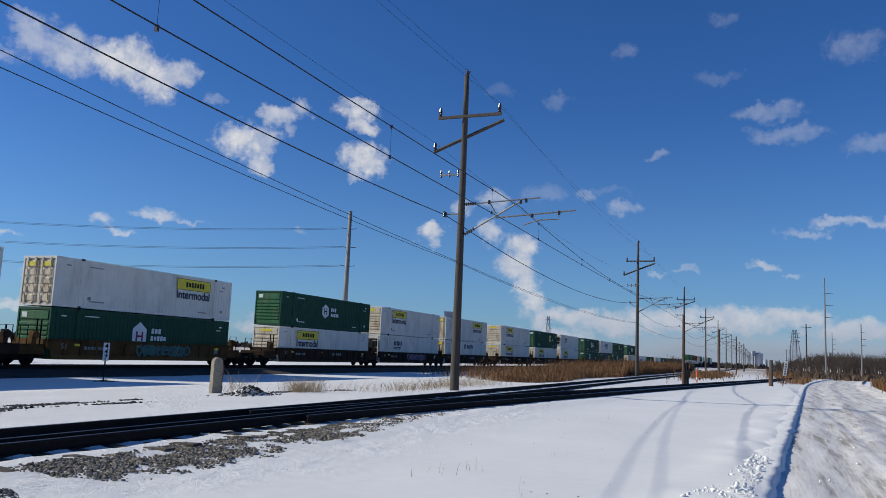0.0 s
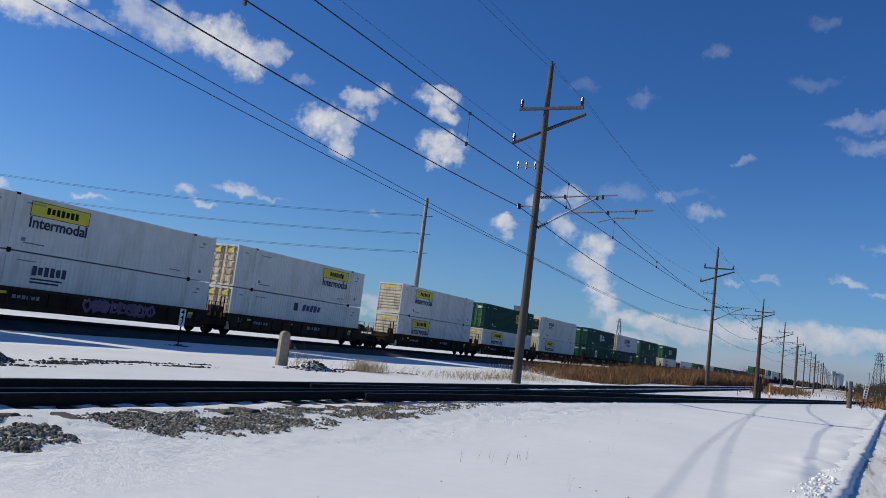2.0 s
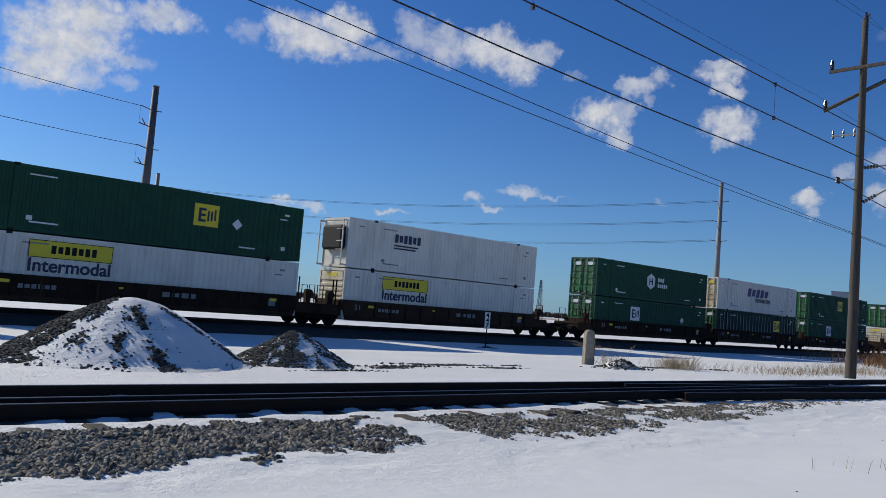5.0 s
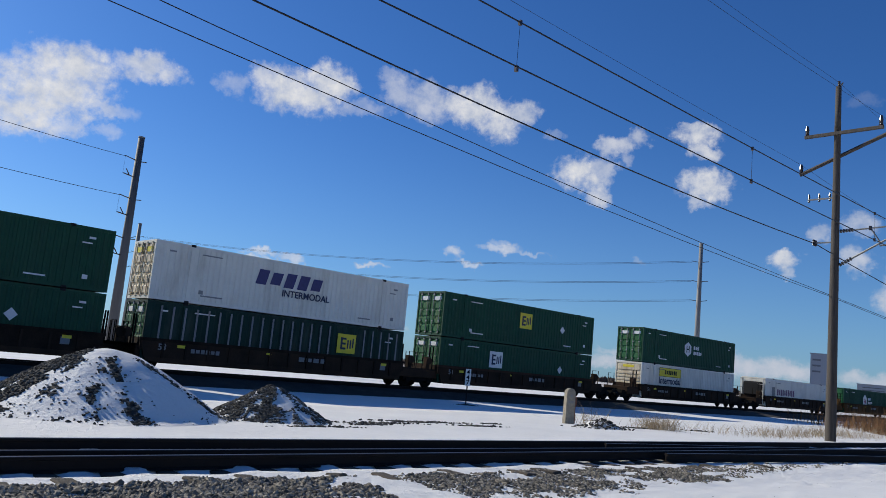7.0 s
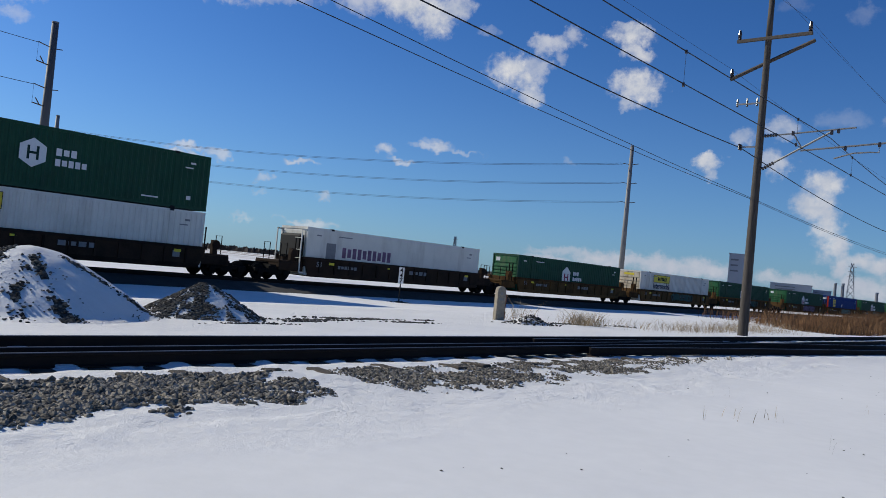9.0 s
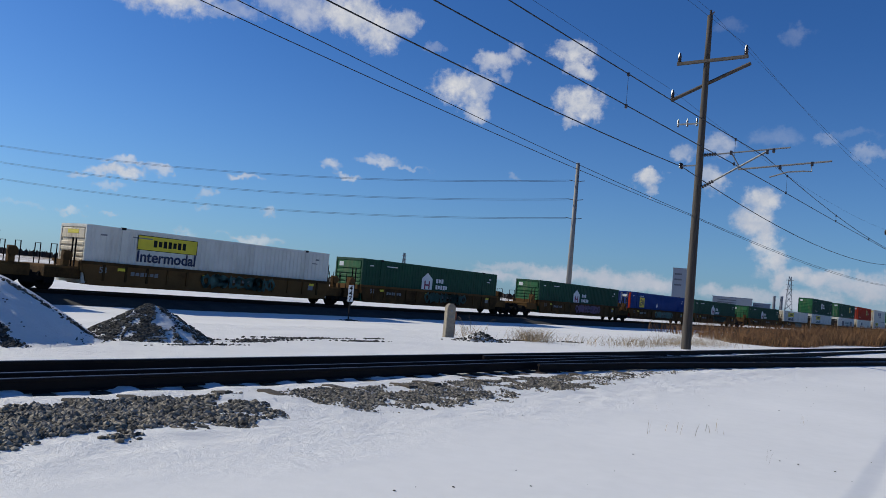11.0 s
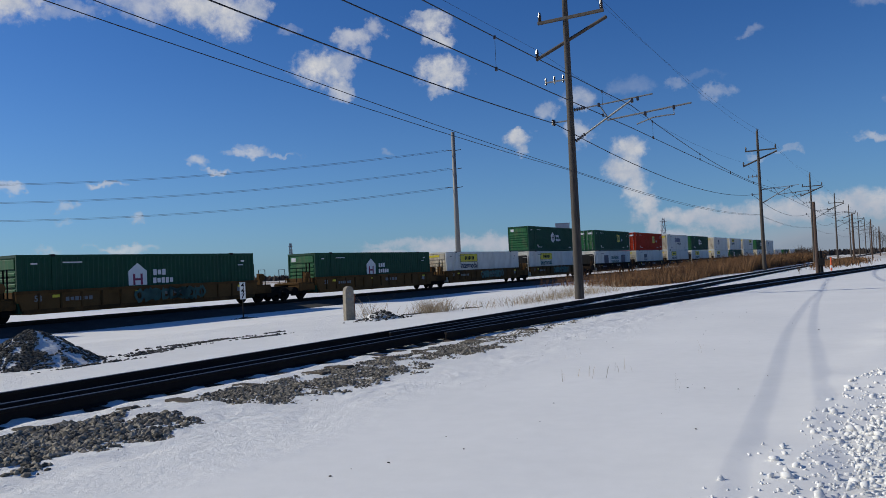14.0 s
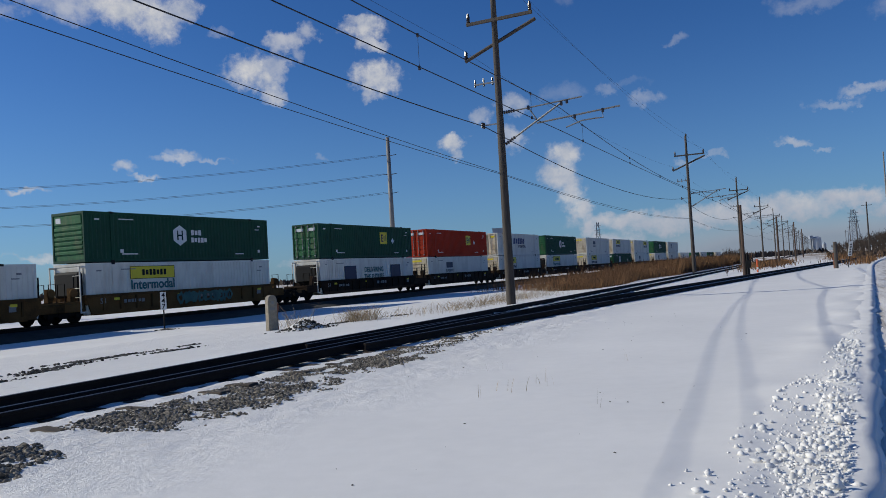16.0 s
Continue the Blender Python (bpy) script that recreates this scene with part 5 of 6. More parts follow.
def gravel():
    rng = random.Random(11)
    spots = []
    for _ in range(190000):
        s = rng.uniform(-3, 42) if rng.random() < 0.55 else rng.uniform(-3, 15)
        d = rng.uniform(5.9, 8.75)
        outer, inner = gravel_edge(s), 8.42 - 0.12 * noise.noise(Vector((s * 0.6, 0, 3)))
        if not outer - 0.5 < d < inner:
            continue
        w = 0.62 + 0.55 * noise.noise(Vector((s * 0.7, d * 1.1, 20))) + 0.75 * noise.noise(Vector((s * 2.2, d * 2.8, 21)))
        dens = (0.12 + 0.88 * smooth(outer - 0.1, outer + 0.75, d)) * smooth(outer - 0.55, outer, d)
        dens *= 1.3 - 0.4 * smooth(5, 8, s) - 0.55 * smooth(11, 24, s) - 0.2 * smooth(24, 40, s)
        dens *= 1 - 0.85 * bump(s, 6.75, 0.42)
        if w * dens < rng.uniform(0.22, 0.9):
            continue
        r = rng.choice((0.012, 0.016, 0.02, 0.026, 0.034, 0.042)) * rng.uniform(0.7, 1.1) * (1 - 0.3 * smooth(5, 8, s))
        if d < outer + 0.15:
            r *= 0.75
        p = L(s, d, ground_z(s, d) + r * 0.1)
        spots.append((p, r))
        if len(spots) > 36000:
            break
    lumps("gravel", spots, M["stone"], "grey crushed stone lying along the near track", "gravel", 0.85, 0.26)


gravel()


def loose_planks():
    for s in [TIE_S + TIE_STEP * k for k in (-4, -2, -1, 0, 1, 2, 3, 5, 6, 8, 10, 11, 13, 15, 16, 18, 19, 22)]:
        bm = bmesh.new()
        box(bm, -0.115, 0.115, -0.24, 0.24, -0.05, 0.05, 0.015)
        for v in bm.verts:
            v.co.z += 0.012 * noise.noise(v.co * 6 + Vector((s, 0, 0)))
        ob = mesh_object("tie_end", bm, M["plank"])
        d = 8.42 + 0.08 * math.sin(s * 7) - 0.012 * max(0, s - 6)
        ob.matrix_basis = track_pose(s, d, ground_z(s, d) - 0.036, 4 * math.sin(s * 5)) @ pose(0, 0, 0, 3 * math.sin(s * 3), 2, 0)
        tagged(ob, "weathered tie end of grey-brown wood in the gravel", "tie", "tie ends in the gravel")


M["plank"] = material("weathered_grey_plank", two((0.058, 0.045, 0.032), 0.5, 1.4), 3, 0.9, 0, 0.8, 40, stretch=(8, 1, 1), vary=0.3)
loose_planks()


# ---- piles of ballast under snow ----
def pile(name, label, cs, cd, rs, rd, height, stony, seed, blunt=0.06):
    """A heap on an oval base; stony(r, a, x) gives the share of bare stone at radius r and bearing a."""
    rng = random.Random(seed)
    n = 80

    def h(u, v):
        r = math.hypot(u, v)
        a = math.atan2(v, u)
        r *= 1 + 0.04 * math.sin(3 * a + seed) + 0.05 * noise.noise(Vector((u * 1.6, v * 1.6, seed)))
        k = (math.sqrt(1 + blunt) - math.sqrt(r * r + blunt)) / (math.sqrt(1 + blunt) - math.sqrt(blunt))
        z = height * 0.97 * k if k > 0.12 else height * 0.97 * 0.12 * math.exp((k - 0.12) / 0.12)
        return (z if r < 1.12 else 0.0) + 0.025 * noise.noise(Vector((u * 6, v * 6, seed)))

    verts, faces, mats = [], [], []
    for i in range(n + 1):
        for j in range(n + 1):
            u, v = -1.15 + 2.3 * i / n, -1.15 + 2.3 * j / n
            s, d = cs + u * rs, cd + v * rd
            z = h(u, v)
            verts.append(L(s, d, ground_z(s, d) - 0.03 + z if z > 0.02 else ground_z(s, d) - 0.06))
    spots = []
    for i in range(n):
        for j in range(n):
            a = i * (n + 1) + j
            faces.append((a, a + n + 1, a + n + 2, a + 1))
            u, v = -1.15 + 2.3 * (i + 0.5) / n, -1.15 + 2.3 * (j + 0.5) / n
            share_ = stony(math.hypot(u, v), math.degrees(math.atan2(-0.33 * u - 0.94 * v, 0.94 * u - 0.33 * v)) % 360, noise.noise(Vector((u * 5, v * 5, seed + 9))) + 0.5 * noise.noise(Vector((u * 14, v * 14, seed))))
            bare = share_ > 0.5 and h(u, v) > 0.04
            mats.append(1 if bare else 0)
            if bare or (share_ > 0.3 and rng.random() < 0.4 and h(u, v) > 0.03):
                for _ in range(2 if bare else 1):
                    s, d = cs + (u + rng.uniform(-0.014, 0.014)) * rs, cd + (v + rng.uniform(-0.014, 0.014)) * rd
                    r = rng.uniform(0.02, 0.042)
                    spots.append((L(s, d, ground_z(s, d) - 0.03 + h((s - cs) / rs, (d - cd) / rd) + r * 0.2), r))
            elif share_ > 0.12 and rng.random() < 0.22 and h(u, v) > 0.03:
                s, d = cs + (u + rng.uniform(-0.014, 0.014)) * rs, cd + (v + rng.uniform(-0.014, 0.014)) * rd
                r = rng.uniform(0.012, 0.026)
                spots.append((L(s, d, ground_z(s, d) - 0.03 + h((s - cs) / rs, (d - cd) / rd) + r * 0.15), r))
    t = empty(name, None, label, "gravel pile", "ballast piles")
    me = bpy.data.meshes.new("mound")
    me.from_pydata(verts, [], faces)
    me.materials.append(M["snow"])
    me.materials.append(M["dirt"])
    me.polygons.foreach_set("material_index", mats)
    for p in me.polygons:
        p.use_smooth = True
    ob = new("mound", me)
    ob.parent = t
    st = lumps("bare_stone", spots, M["cinder"], "bare dark crushed stones", "", seed=seed)
    st.parent = t


def large_stony(r, a, x):
    flank = smooth(128, 142, a) * (1 - smooth(215, 235, a)) * smooth(0.06, 0.16, r)
    face = 0.24 * smooth(84, 95, a) * (1 - smooth(140, 150, a)) * smooth(0.15, 0.35, r)
    streak = bump(a, 87 - 12 * r, 5.5) * smooth(0.14, 0.32, r)
    edge = bump(a, 42 - 32 * r, 8) * smooth(0.15, 0.3, r) * (0.72 + 0.4 * smooth(0.4, 0.8, r))
    return 0.04 + 0.75 * flank + face + 0.58 * streak + 0.65 * edge + x * (0.26 + 0.4 * (face > 0.05) + 0.4 * edge + 0.35 * flank + 0.35 * streak)


def small_stony(r, a, x):
    dark = smooth(86, 104, a) * (1 - smooth(230, 250, a))
    foot = bump(a, 25, 22) * smooth(0.45, 0.7, r)
    return 0.24 + 0.38 * dark + 0.3 * foot + 0.2 * bump(r, 0, 0.2) + 0.75 * x


pile("snowy_gravel_pile", "large pile of crushed stone mostly under snow", 6.4, 17.3, 2.75, 2.6, 1.44, large_stony, 4, 0.08)
pile("small_gravel_pile", "small pile of crushed stone dusted with snow", 10.3, 16.9, 1.5, 1.5, 0.84, small_stony, 9, 0.012)


def debris():
    rng = random.Random(5)
    spots = []
    for cs, cd, ls, ld, n in ((13.2, 16.2, 1.3, 0.22, 170), (15.3, 17.0, 1.7, 0.3, 260), (16.8, 16.1, 0.9, 0.18, 110), (12.4, 15.7, 0.8, 0.12, 80), (18.5, 17.2, 0.5, 0.12, 40),
                              (23.6, 16.7, 1.0, 0.8, 420), (26.2, 17.0, 0.9, 0.4, 130), (29.5, 16.2, 0.8, 0.4, 60), (31.6, 31.3, 0.7, 0.5, 90), (10.5, 14.9, 1.2, 0.1, 70)):
        for _ in range(n):
            s, d = cs + rng.gauss(0, ls / 2), cd + rng.gauss(0, ld / 2)
            r = rng.uniform(0.014, 0.052)
            lift = 0.32 * math.exp(-((s - 23.6) / 0.55) ** 2 - ((d - 16.7) / 0.5) ** 2)
            spots.append((L(s, d, ground_z(s, d) + r * 0.2 + lift * rng.uniform(0.5, 1.0)), r))
    for _ in range(60):
        s, d = rng.uniform(4, 26), rng.uniform(1.5, 6.6)
        r = rng.uniform(0.004, 0.013)
        spots.append((L(s, d, ground_z(s, d) + r * 0.2), r))
    lumps("debris", spots, M["cinder"], "scattered dark stones and cinders on the snow", "gravel", seed=6)
    bm = bmesh.new()
    lathe(bm, [(0.9, -0.15), (0.7, 0.0), (0.45, 0.14), (0.2, 0.24), (0.05, 0.27)], 20)
    for v in bm.verts:
        v.co += Vector((0, 0, 0.06)) * noise.noise(v.co * 3)
    ob = mesh_object("snow_mound", bm, M["snow"], True)
    ob.matrix_basis = track_pose(23.7, 16.8, ground_z(23.7, 16.8))
    tagged(ob, "small stony mound dusted with snow", "mound")
    # crumbs of ploughed snow beside the road
    spots = []
    for _ in range(9500):
        s = rng.uniform(2, 24)
        d = road_edge(s) + abs(rng.gauss(0, 0.5)) + 0.02
        reach = 1.45 - 0.085 * (s - 5)
        fade = 1.0 if s < 10 else max(0.05, 1 - (s - 10) * 0.12)
        if d > road_edge(s) + reach or (0.55 + noise.noise(Vector((s * 0.8, d * 1.1, 30)))) * fade < rng.random():
            continue
        r = min(0.042, 0.006 + rng.expovariate(1 / 0.008))
        spots.append((L(s, d, ground_z(s, d) + r * 0.3 + (0.06 if d - road_edge(s) < 0.5 else 0)), r))
    for _ in range(700):
        s = rng.uniform(1, 30)
        d = road_edge(s) - rng.uniform(0.1, 4.0)
        if noise.noise(Vector((s * 0.7, d * 1.3, 31))) < 0.1:
            continue
        r = min(0.03, 0.006 + rng.expovariate(1 / 0.006))
        spots.append((L(s, d, -0.035 + r * 0.3), r))
    lumps("snow_clods", spots, M["snow"], "broken lumps of ploughed snow beside the road", "snow clods", 0.85, 0.5, 8, True)


debris()


# ---- markers ----
def mile_post():
    z = ground_z(24.0, 18.5)
    t = empty("concrete_post", track_pose(24.0, 18.5, z, -22), "old tan concrete milepost with a rounded top", "milepost")
    bm = bmesh.new()
    prof = [(-0.19, -0.2), (0.19, -0.2), (0.18, 1.12)] + [(0.18 * math.cos(a), 1.12 + 0.18 * math.sin(a)) for a in [math.pi * k / 10 for k in range(1, 10)]] + [(-0.18, 1.12)]
    f = [bm.verts.new((x, -0.12, zz)) for x, zz in prof]
    b = [bm.verts.new((x, 0.12, zz)) for x, zz in prof]
    bm.faces.new(f)
    bm.faces.new(b[::-1])
    for k in range(len(prof)):
        bm.faces.new((f[k], b[k], b[(k + 1) % len(prof)], f[(k + 1) % len(prof)]))
    bmesh.ops.recalc_face_normals(bm, faces=bm.faces)
    bmesh.ops.bevel(bm, geom=list(bm.edges), offset=0.012, segments=1, affect="EDGES")
    part("body", bm, M["concrete"], t)
    bars("inscription", [(0.0, 1.02, 0.09, 0.1)] + word_bars(0.0, 0.8, 0.22, 0.1, 3), M["greytext"], t, -0.121, 0.004)
    bm = bmesh.new()
    rod(bm, (0.27, 0.02, -0.1), (0.27, 0.02, 0.95), 0.02, n=6)
    box(bm, 0.255, 0.31, 0.0, 0.03, 0.7, 1.0)
    tagged(mesh_object("marker_stake", bm, M["rust"]), "thin rusty steel stake beside the milepost", "stake").matrix_basis = t.matrix_basis.copy()


M["rust"] = material("rusty_steel", two((0.2, 0.075, 0.04), 0.6, 1.3), 8, 0.85, 0.1, 0.3)
mile_post()


def number_sign():
    z = ground_z(31.5, 31.4)
    t = empty("mile_sign", track_pose(31.5, 31.4, z, -38), "white upright plate with black 447 on a thin steel post", "sign")
    bm = bmesh.new()
    rod(bm, (0, 0.03, -0.2), (0, 0.03, 1.9), 0.035, n=6)
    part("post", bm, M["black"], t)
    bm = bmesh.new()
    box(bm, -0.15, 0.15, -0.012, 0.012, 1.05, 1.98, 0.004)
    part("plate", bm, M["signwhite"], t)
    for k, ch in enumerate("447"):
        letters("numeral", ch, 0.36, M["black"], t, pose(0, -0.015, 1.8 - 0.29 * k))
    bm = bmesh.new()
    lathe(bm, [(0.4, -0.1), (0.25, 0.02), (0.05, 0.08)], 10)
    part("foot", bm, M["dirt"], t, "dark earth round the post")


number_sign()


def crossing_bits():
    t = empty("short_post", track_pose(75.0, -0.8, 0), "weathered wooden post with a rusty band", "post")
    bm = bmesh.new()
    rod(bm, (0, 0, -0.3), (0.02, 0, 2.25), 0.17, 0.15, 10)
    part("shaft", bm, M["pole"], t)
    bm = bmesh.new()
    rod(bm, (0.0, 0.14, 0.0), (0.0, 0.14, 1.3), 0.08, n=8)
    part("band", bm, M["rust"], t)
    t = empty("tilted_sign", track_pose(76.5, -1.75, 0), "leaning narrow white sign with a row of dark marks", "sign")
    t.matrix_basis = t.matrix_basis @ pose(0, 0, 0, 16, 0, -60)
    bm = bmesh.new()
    rod(bm, (0, 0.03, -0.3), (0, 0.03, 2.2), 0.035, n=6)
    part("post", bm, M["black"], t)
    bm = bmesh.new()
    box(bm, -0.17, 0.17, -0.012, 0.012, 1.0, 2.3, 0.004)
    part("plate", bm, M["signwhite"], t)
    bars("lettering", [(0, 1.15 + 0.22 * k, 0.16, 0.12) for k in range(5)], M["black"], t, -0.013, 0.003)
    t = empty("orange_marker", track_pose(75.0, 5.4, 0), "thin orange utility marker post in the snow", "marker")
    bm = bmesh.new()
    rod(bm, (0, 0, -0.2), (0, 0, 1.15), 0.07, n=8)
    part("tube", bm, M["orange"], t)
    bm = bmesh.new()
    rod(bm, (0, 0, 0.25), (0, 0, 0.45), 0.075, n=8)
    part("white_band", bm, M["signwhite"], t)
    for k, (s, d, h, r) in enumerate(((64.5, 5.6, 5.4, 0.13), (118, 5.6, 6.6, 0.15), (172, 5.0, 7.5, 0.15), (228, 4.8, 7.5, 0.15))):
        t = empty("line_pole", track_pose(s, d, 0), "short dark wooden line pole beside the track", "utility pole", "short line poles")
        bm = bmesh.new()
        rod(bm, (0, 0, -0.3), (0.05, 0, h), r, r * 0.75, 10)
        part("shaft", bm, M["rustpole"], t)
        if k == 0:
            bm = bmesh.new()
            rod(bm, (0.05, -0.25, -0.05), (0.05, -0.25, 1.7), 0.16, 0.12, 8)
            box(bm, -0.15, 0.25, -0.5, -0.1, 0.6, 1.15, 0.03)
            part("switch_stand", bm, M["black"], t, "black switch stand at the pole's foot")


M["rustpole"] = material("reddish_pole_wood", two((0.085, 0.052, 0.036), 0.6, 1.3), 3, 0.85, 0, 0.4, 30, stretch=(6, 6, 0.35))
crossing_bits()


# ---- dry grass and weeds ----
def plants():
    rng = random.Random(21)
    tall = []
    for _ in range(80000):
        s = rng.uniform(50, 175)
        near_edge = 13.6 + 1.6 * noise.noise(Vector((s * 0.08, 0, 40)))
        d = near_edge + rng.expovariate(1 / 4.5)
        if d > 31 or (s < 70 and d > 16 + (s - 50) * 0.6):
            continue
        w = noise.noise(Vector((s * 0.07, d * 0.15, 41)))
        k = smooth(48, 85, s)
        if 0.35 + 0.6 * k + w < rng.random():
            continue
        h = (0.45 + 0.95 * k) * rng.uniform(0.6, 1.25) * (1 + 0.35 * w)
        p = L(s, d, ground_z(s, d))
        tall.append((p.x, p.y, p.z - 0.03, h * rng.choice((0.7, 0.9, 1.0, 1.15)), rng.uniform(0.012, 0.045), 0.4))
    for _ in range(14000):          # thick brown brush on the far verge of the road
        s = rng.uniform(36, 100)
        d = road_edge(s) - 6.0 - rng.expovariate(1 / 2.2)
        if 0.62 + noise.noise(Vector((s * 0.12, d * 0.2, 47))) < rng.random():
            continue
        p = L(s, d, 0.05)
        tall.append((p.x, p.y, p.z - 0.03, rng.uniform(0.35, 1.05), rng.uniform(0.012, 0.05), 0.35))
    for _ in range(9000):           # rough grass by the crossing and beyond the road
        s, d = rng.choice(((rng.gauss(118, 14), rng.gauss(6.8, 1.2)), (rng.uniform(85, 200), rng.gauss(-4.0, 1.6)), (rng.gauss(60, 16), rng.gauss(-14, 2.0))))
        if s < 30 or abs(d - siding_d(s)) < 1.8 or road_edge(s) - 5.5 < d < road_edge(s) + 0.3:
            continue
        p = L(s, d, 0)
        tall.append((p.x, p.y, p.z - 0.03, rng.uniform(0.3, 0.85), rng.uniform(0.03, 0.09), 0.25))
    blades("dry_grass", tall, M["straw"], "tall dry orange-brown grass beside the tracks", "grass")
    pale = []
    for cs, cd, ss, ds, n, h in ((27.0, 16.6, 0.42, 0.4, 520, 0.62), (24.9, 18.2, 0.3, 0.3, 40, 0.95), (26.0, 18.9, 0.8, 0.3, 60, 0.7), (31.5, 14.4, 1.6, 0.5, 260, 0.4), (36.5, 14.6, 2.2, 0.6, 420, 0.5),
                                 (29.5, 15.2, 1.2, 0.8, 90, 0.35), (41.0, 15.0, 2.5, 0.8, 500, 0.6), (33.0, 16.5, 2.5, 1.0, 160, 0.35)):
        for _ in range(n):
            s, d = rng.gauss(cs, ss), rng.gauss(cd, ds)
            if d < 12.2:
                continue
            p = L(s, d, ground_z(s, d))
            pale.append((p.x, p.y, p.z - 0.02, h * rng.uniform(0.45, 1.15), rng.uniform(0.006, 0.016), 0.85))
    blades("dry_weeds", pale, M["palestraw"], "pale bare weeds sticking out of the snow", "weeds", 3)
    for s, d, n in ((10.6, 4.0, 4), (11.1, 3.75, 5), (9.9, 4.35, 2), (13.6, 3.1, 3), (12.6, 5.1, 3), (9.6, 2.6, 2)):
        one = []
        for _ in range(n):
            p = L(s + rng.gauss(0, 0.12), d + rng.gauss(0, 0.1), ground_z(s, d))
            one.append((p.x, p.y, p.z - 0.02, rng.uniform(0.1, 0.26), 0.007, 0.3))
        blades("weed_stalk", one, M["palestraw"], "few thin dry stalks in the snow", "weeds", int(s * 10))


plants()


def thicket(name, label, spots, mat, seed):
    """Bare branching shrubs and trees: each a trunk with forks, all in one mesh. spots: (x, y, z, height)."""
    rng = random.Random(seed)
    verts, faces = [], []

    def stick(a, b, r0, r1):
        t = (b - a).normalized()
        x = t.orthogonal().normalized()
        y = t.cross(x)
        i = len(verts)
        for p, r in ((a, r0), (b, r1)):
            for k in range(3):
                verts.append(tuple(p + (x * math.cos(2.094 * k) + y * math.sin(2.094 * k)) * r))
        for k in range(3):
            faces.append((i + k, i + (k + 1) % 3, i + 3 + (k + 1) % 3, i + 3 + k))

    def grow(a, way, length, r, level):
        b = a + way * length
        stick(a, b, r, r * 0.6)
        if level == 0:
            return
        for _ in range(3):
            w = (way + Vector((rng.uniform(-0.8, 0.8), rng.uniform(-0.8, 0.8), rng.uniform(0.0, 0.6)))).normalized()
            grow(a.lerp(b, rng.uniform(0.5, 1.0)), w, length * rng.uniform(0.5, 0.8), r * 0.6, level - 1)

    for x, y, z, h in spots:
        grow(Vector((x, y, z)), Vector((rng.uniform(-0.15, 0.15), rng.uniform(-0.15, 0.15), 1)).normalized(), h * 0.42, 0.05 + h * 0.012, 3)
    me = bpy.data.meshes.new(name)
    me.from_pydata(verts, [], faces)
    me.materials.append(mat)
    return tagged(new(name, me), label, "trees", kind="stuff")


def polar(az, far, z=0.0):
    return Vector((math.sin(radians(az)) * far, math.cos(radians(az)) * far, z))


def woods():
    rng = random.Random(31)
    spots = []
    for _ in range(1500):
        az = rng.uniform(22.3, 46)
        far = rng.uniform(230, 330)
        p = polar(az, far)
        k = smooth(22.0, 25.5, az)
        spots.append((p.x, p.y, -0.2, (3.5 + 3.6 * k) * rng.uniform(0.7, 1.15) * far / 270))
    thicket("far_woods", "distant leafless dark brown woods", spots, M["twig"], 32)
    spots = []
    for _ in range(150):
        az, far = rng.gauss(16.3, 0.75), rng.uniform(165, 190)
        p = polar(az, far)
        spots.append((p.x, p.y, -0.5, 4.3 * rng.uniform(0.45, 1.0) * math.exp(-((az - 16.2) / 1.3) ** 2)))
    thicket("bare_bushes", "leafless brown bushes beside the line", spots, M["twig"], 33)
    # undergrowth under the far trees and along the horizon
    tufts = []
    for _ in range(9000):
        az, far = rng.uniform(21.9, 48), rng.uniform(140, 330)
        if az < 22.6 and far < 200:
            continue
        p = polar(az, far)
        tufts.append((p.x, p.y, -0.1, rng.uniform(0.4, 1.2), rng.uniform(0.15, 0.5), 0.3))
    blades("undergrowth", tufts, M["scrub"], "brown undergrowth in front of the far woods", "grass", 34)
    tufts = []
    for _ in range(7000):
        az, far = rng.uniform(-60, 22), rng.uniform(500, 800)
        p = polar(az, far)
        tufts.append((p.x, p.y, -0.8, rng.uniform(1.5, 4.5), rng.uniform(1.5, 4), 0.2))
    blades("tree_line", tufts, M["twig"], "low distant tree line on the horizon", "trees", 35)


woods()


# ---- steel pole line beyond the train ----
def steel_pole(p, height, r0, r1, arm_way, label, levels, tone="steelpole"):
    t = empty("steel_pole", Matrix.Translation(p), label, "utility pole", "steel power poles")
    bm = bmesh.new()
    rod(bm, (0, 0, -1), (0, 0, height), r0, r1, 16)
    part("shaft", bm, M[tone], t, smooth=True)
    bm = bmesh.new()
    rod(bm, (0, 0, height), (0, 0, height + 0.15), r1 * 1.1, r1 * 1.1, 12)
    part("cap", bm, M["greyrod"], t)
    w = Vector(arm_way).normalized()
    for z in levels:
        bm = bmesh.new()
        for side in (1, -1):
            a = w * (r1 * side)
            b = w * ((1.9 if side > 0 and tone == "darksteel" else 1.3) * side)
            rod(bm, a + Vector((0, 0, z)), b + Vector((0, 0, z + 0.15)), 0.06, n=6)
            if side > 0 and tone == "darksteel":
                rod(bm, a + Vector((0, 0, z - 2.0)), b + Vector((0, 0, z - 1.9)), 0.07, n=6)
                rod(bm, b * 0.5 + Vector((0, 0, z - 1.95)), b * 0.8 + Vector((0, 0, z - 1.3)), 0.06, n=6)
                rod(bm, b + Vector((0, 0, z + 0.1)), b + Vector((0, 0, z - 1.9)), 0.015, n=4)
        part("arm", bm, M["insulator"], t, "dark insulator arms")
    return t


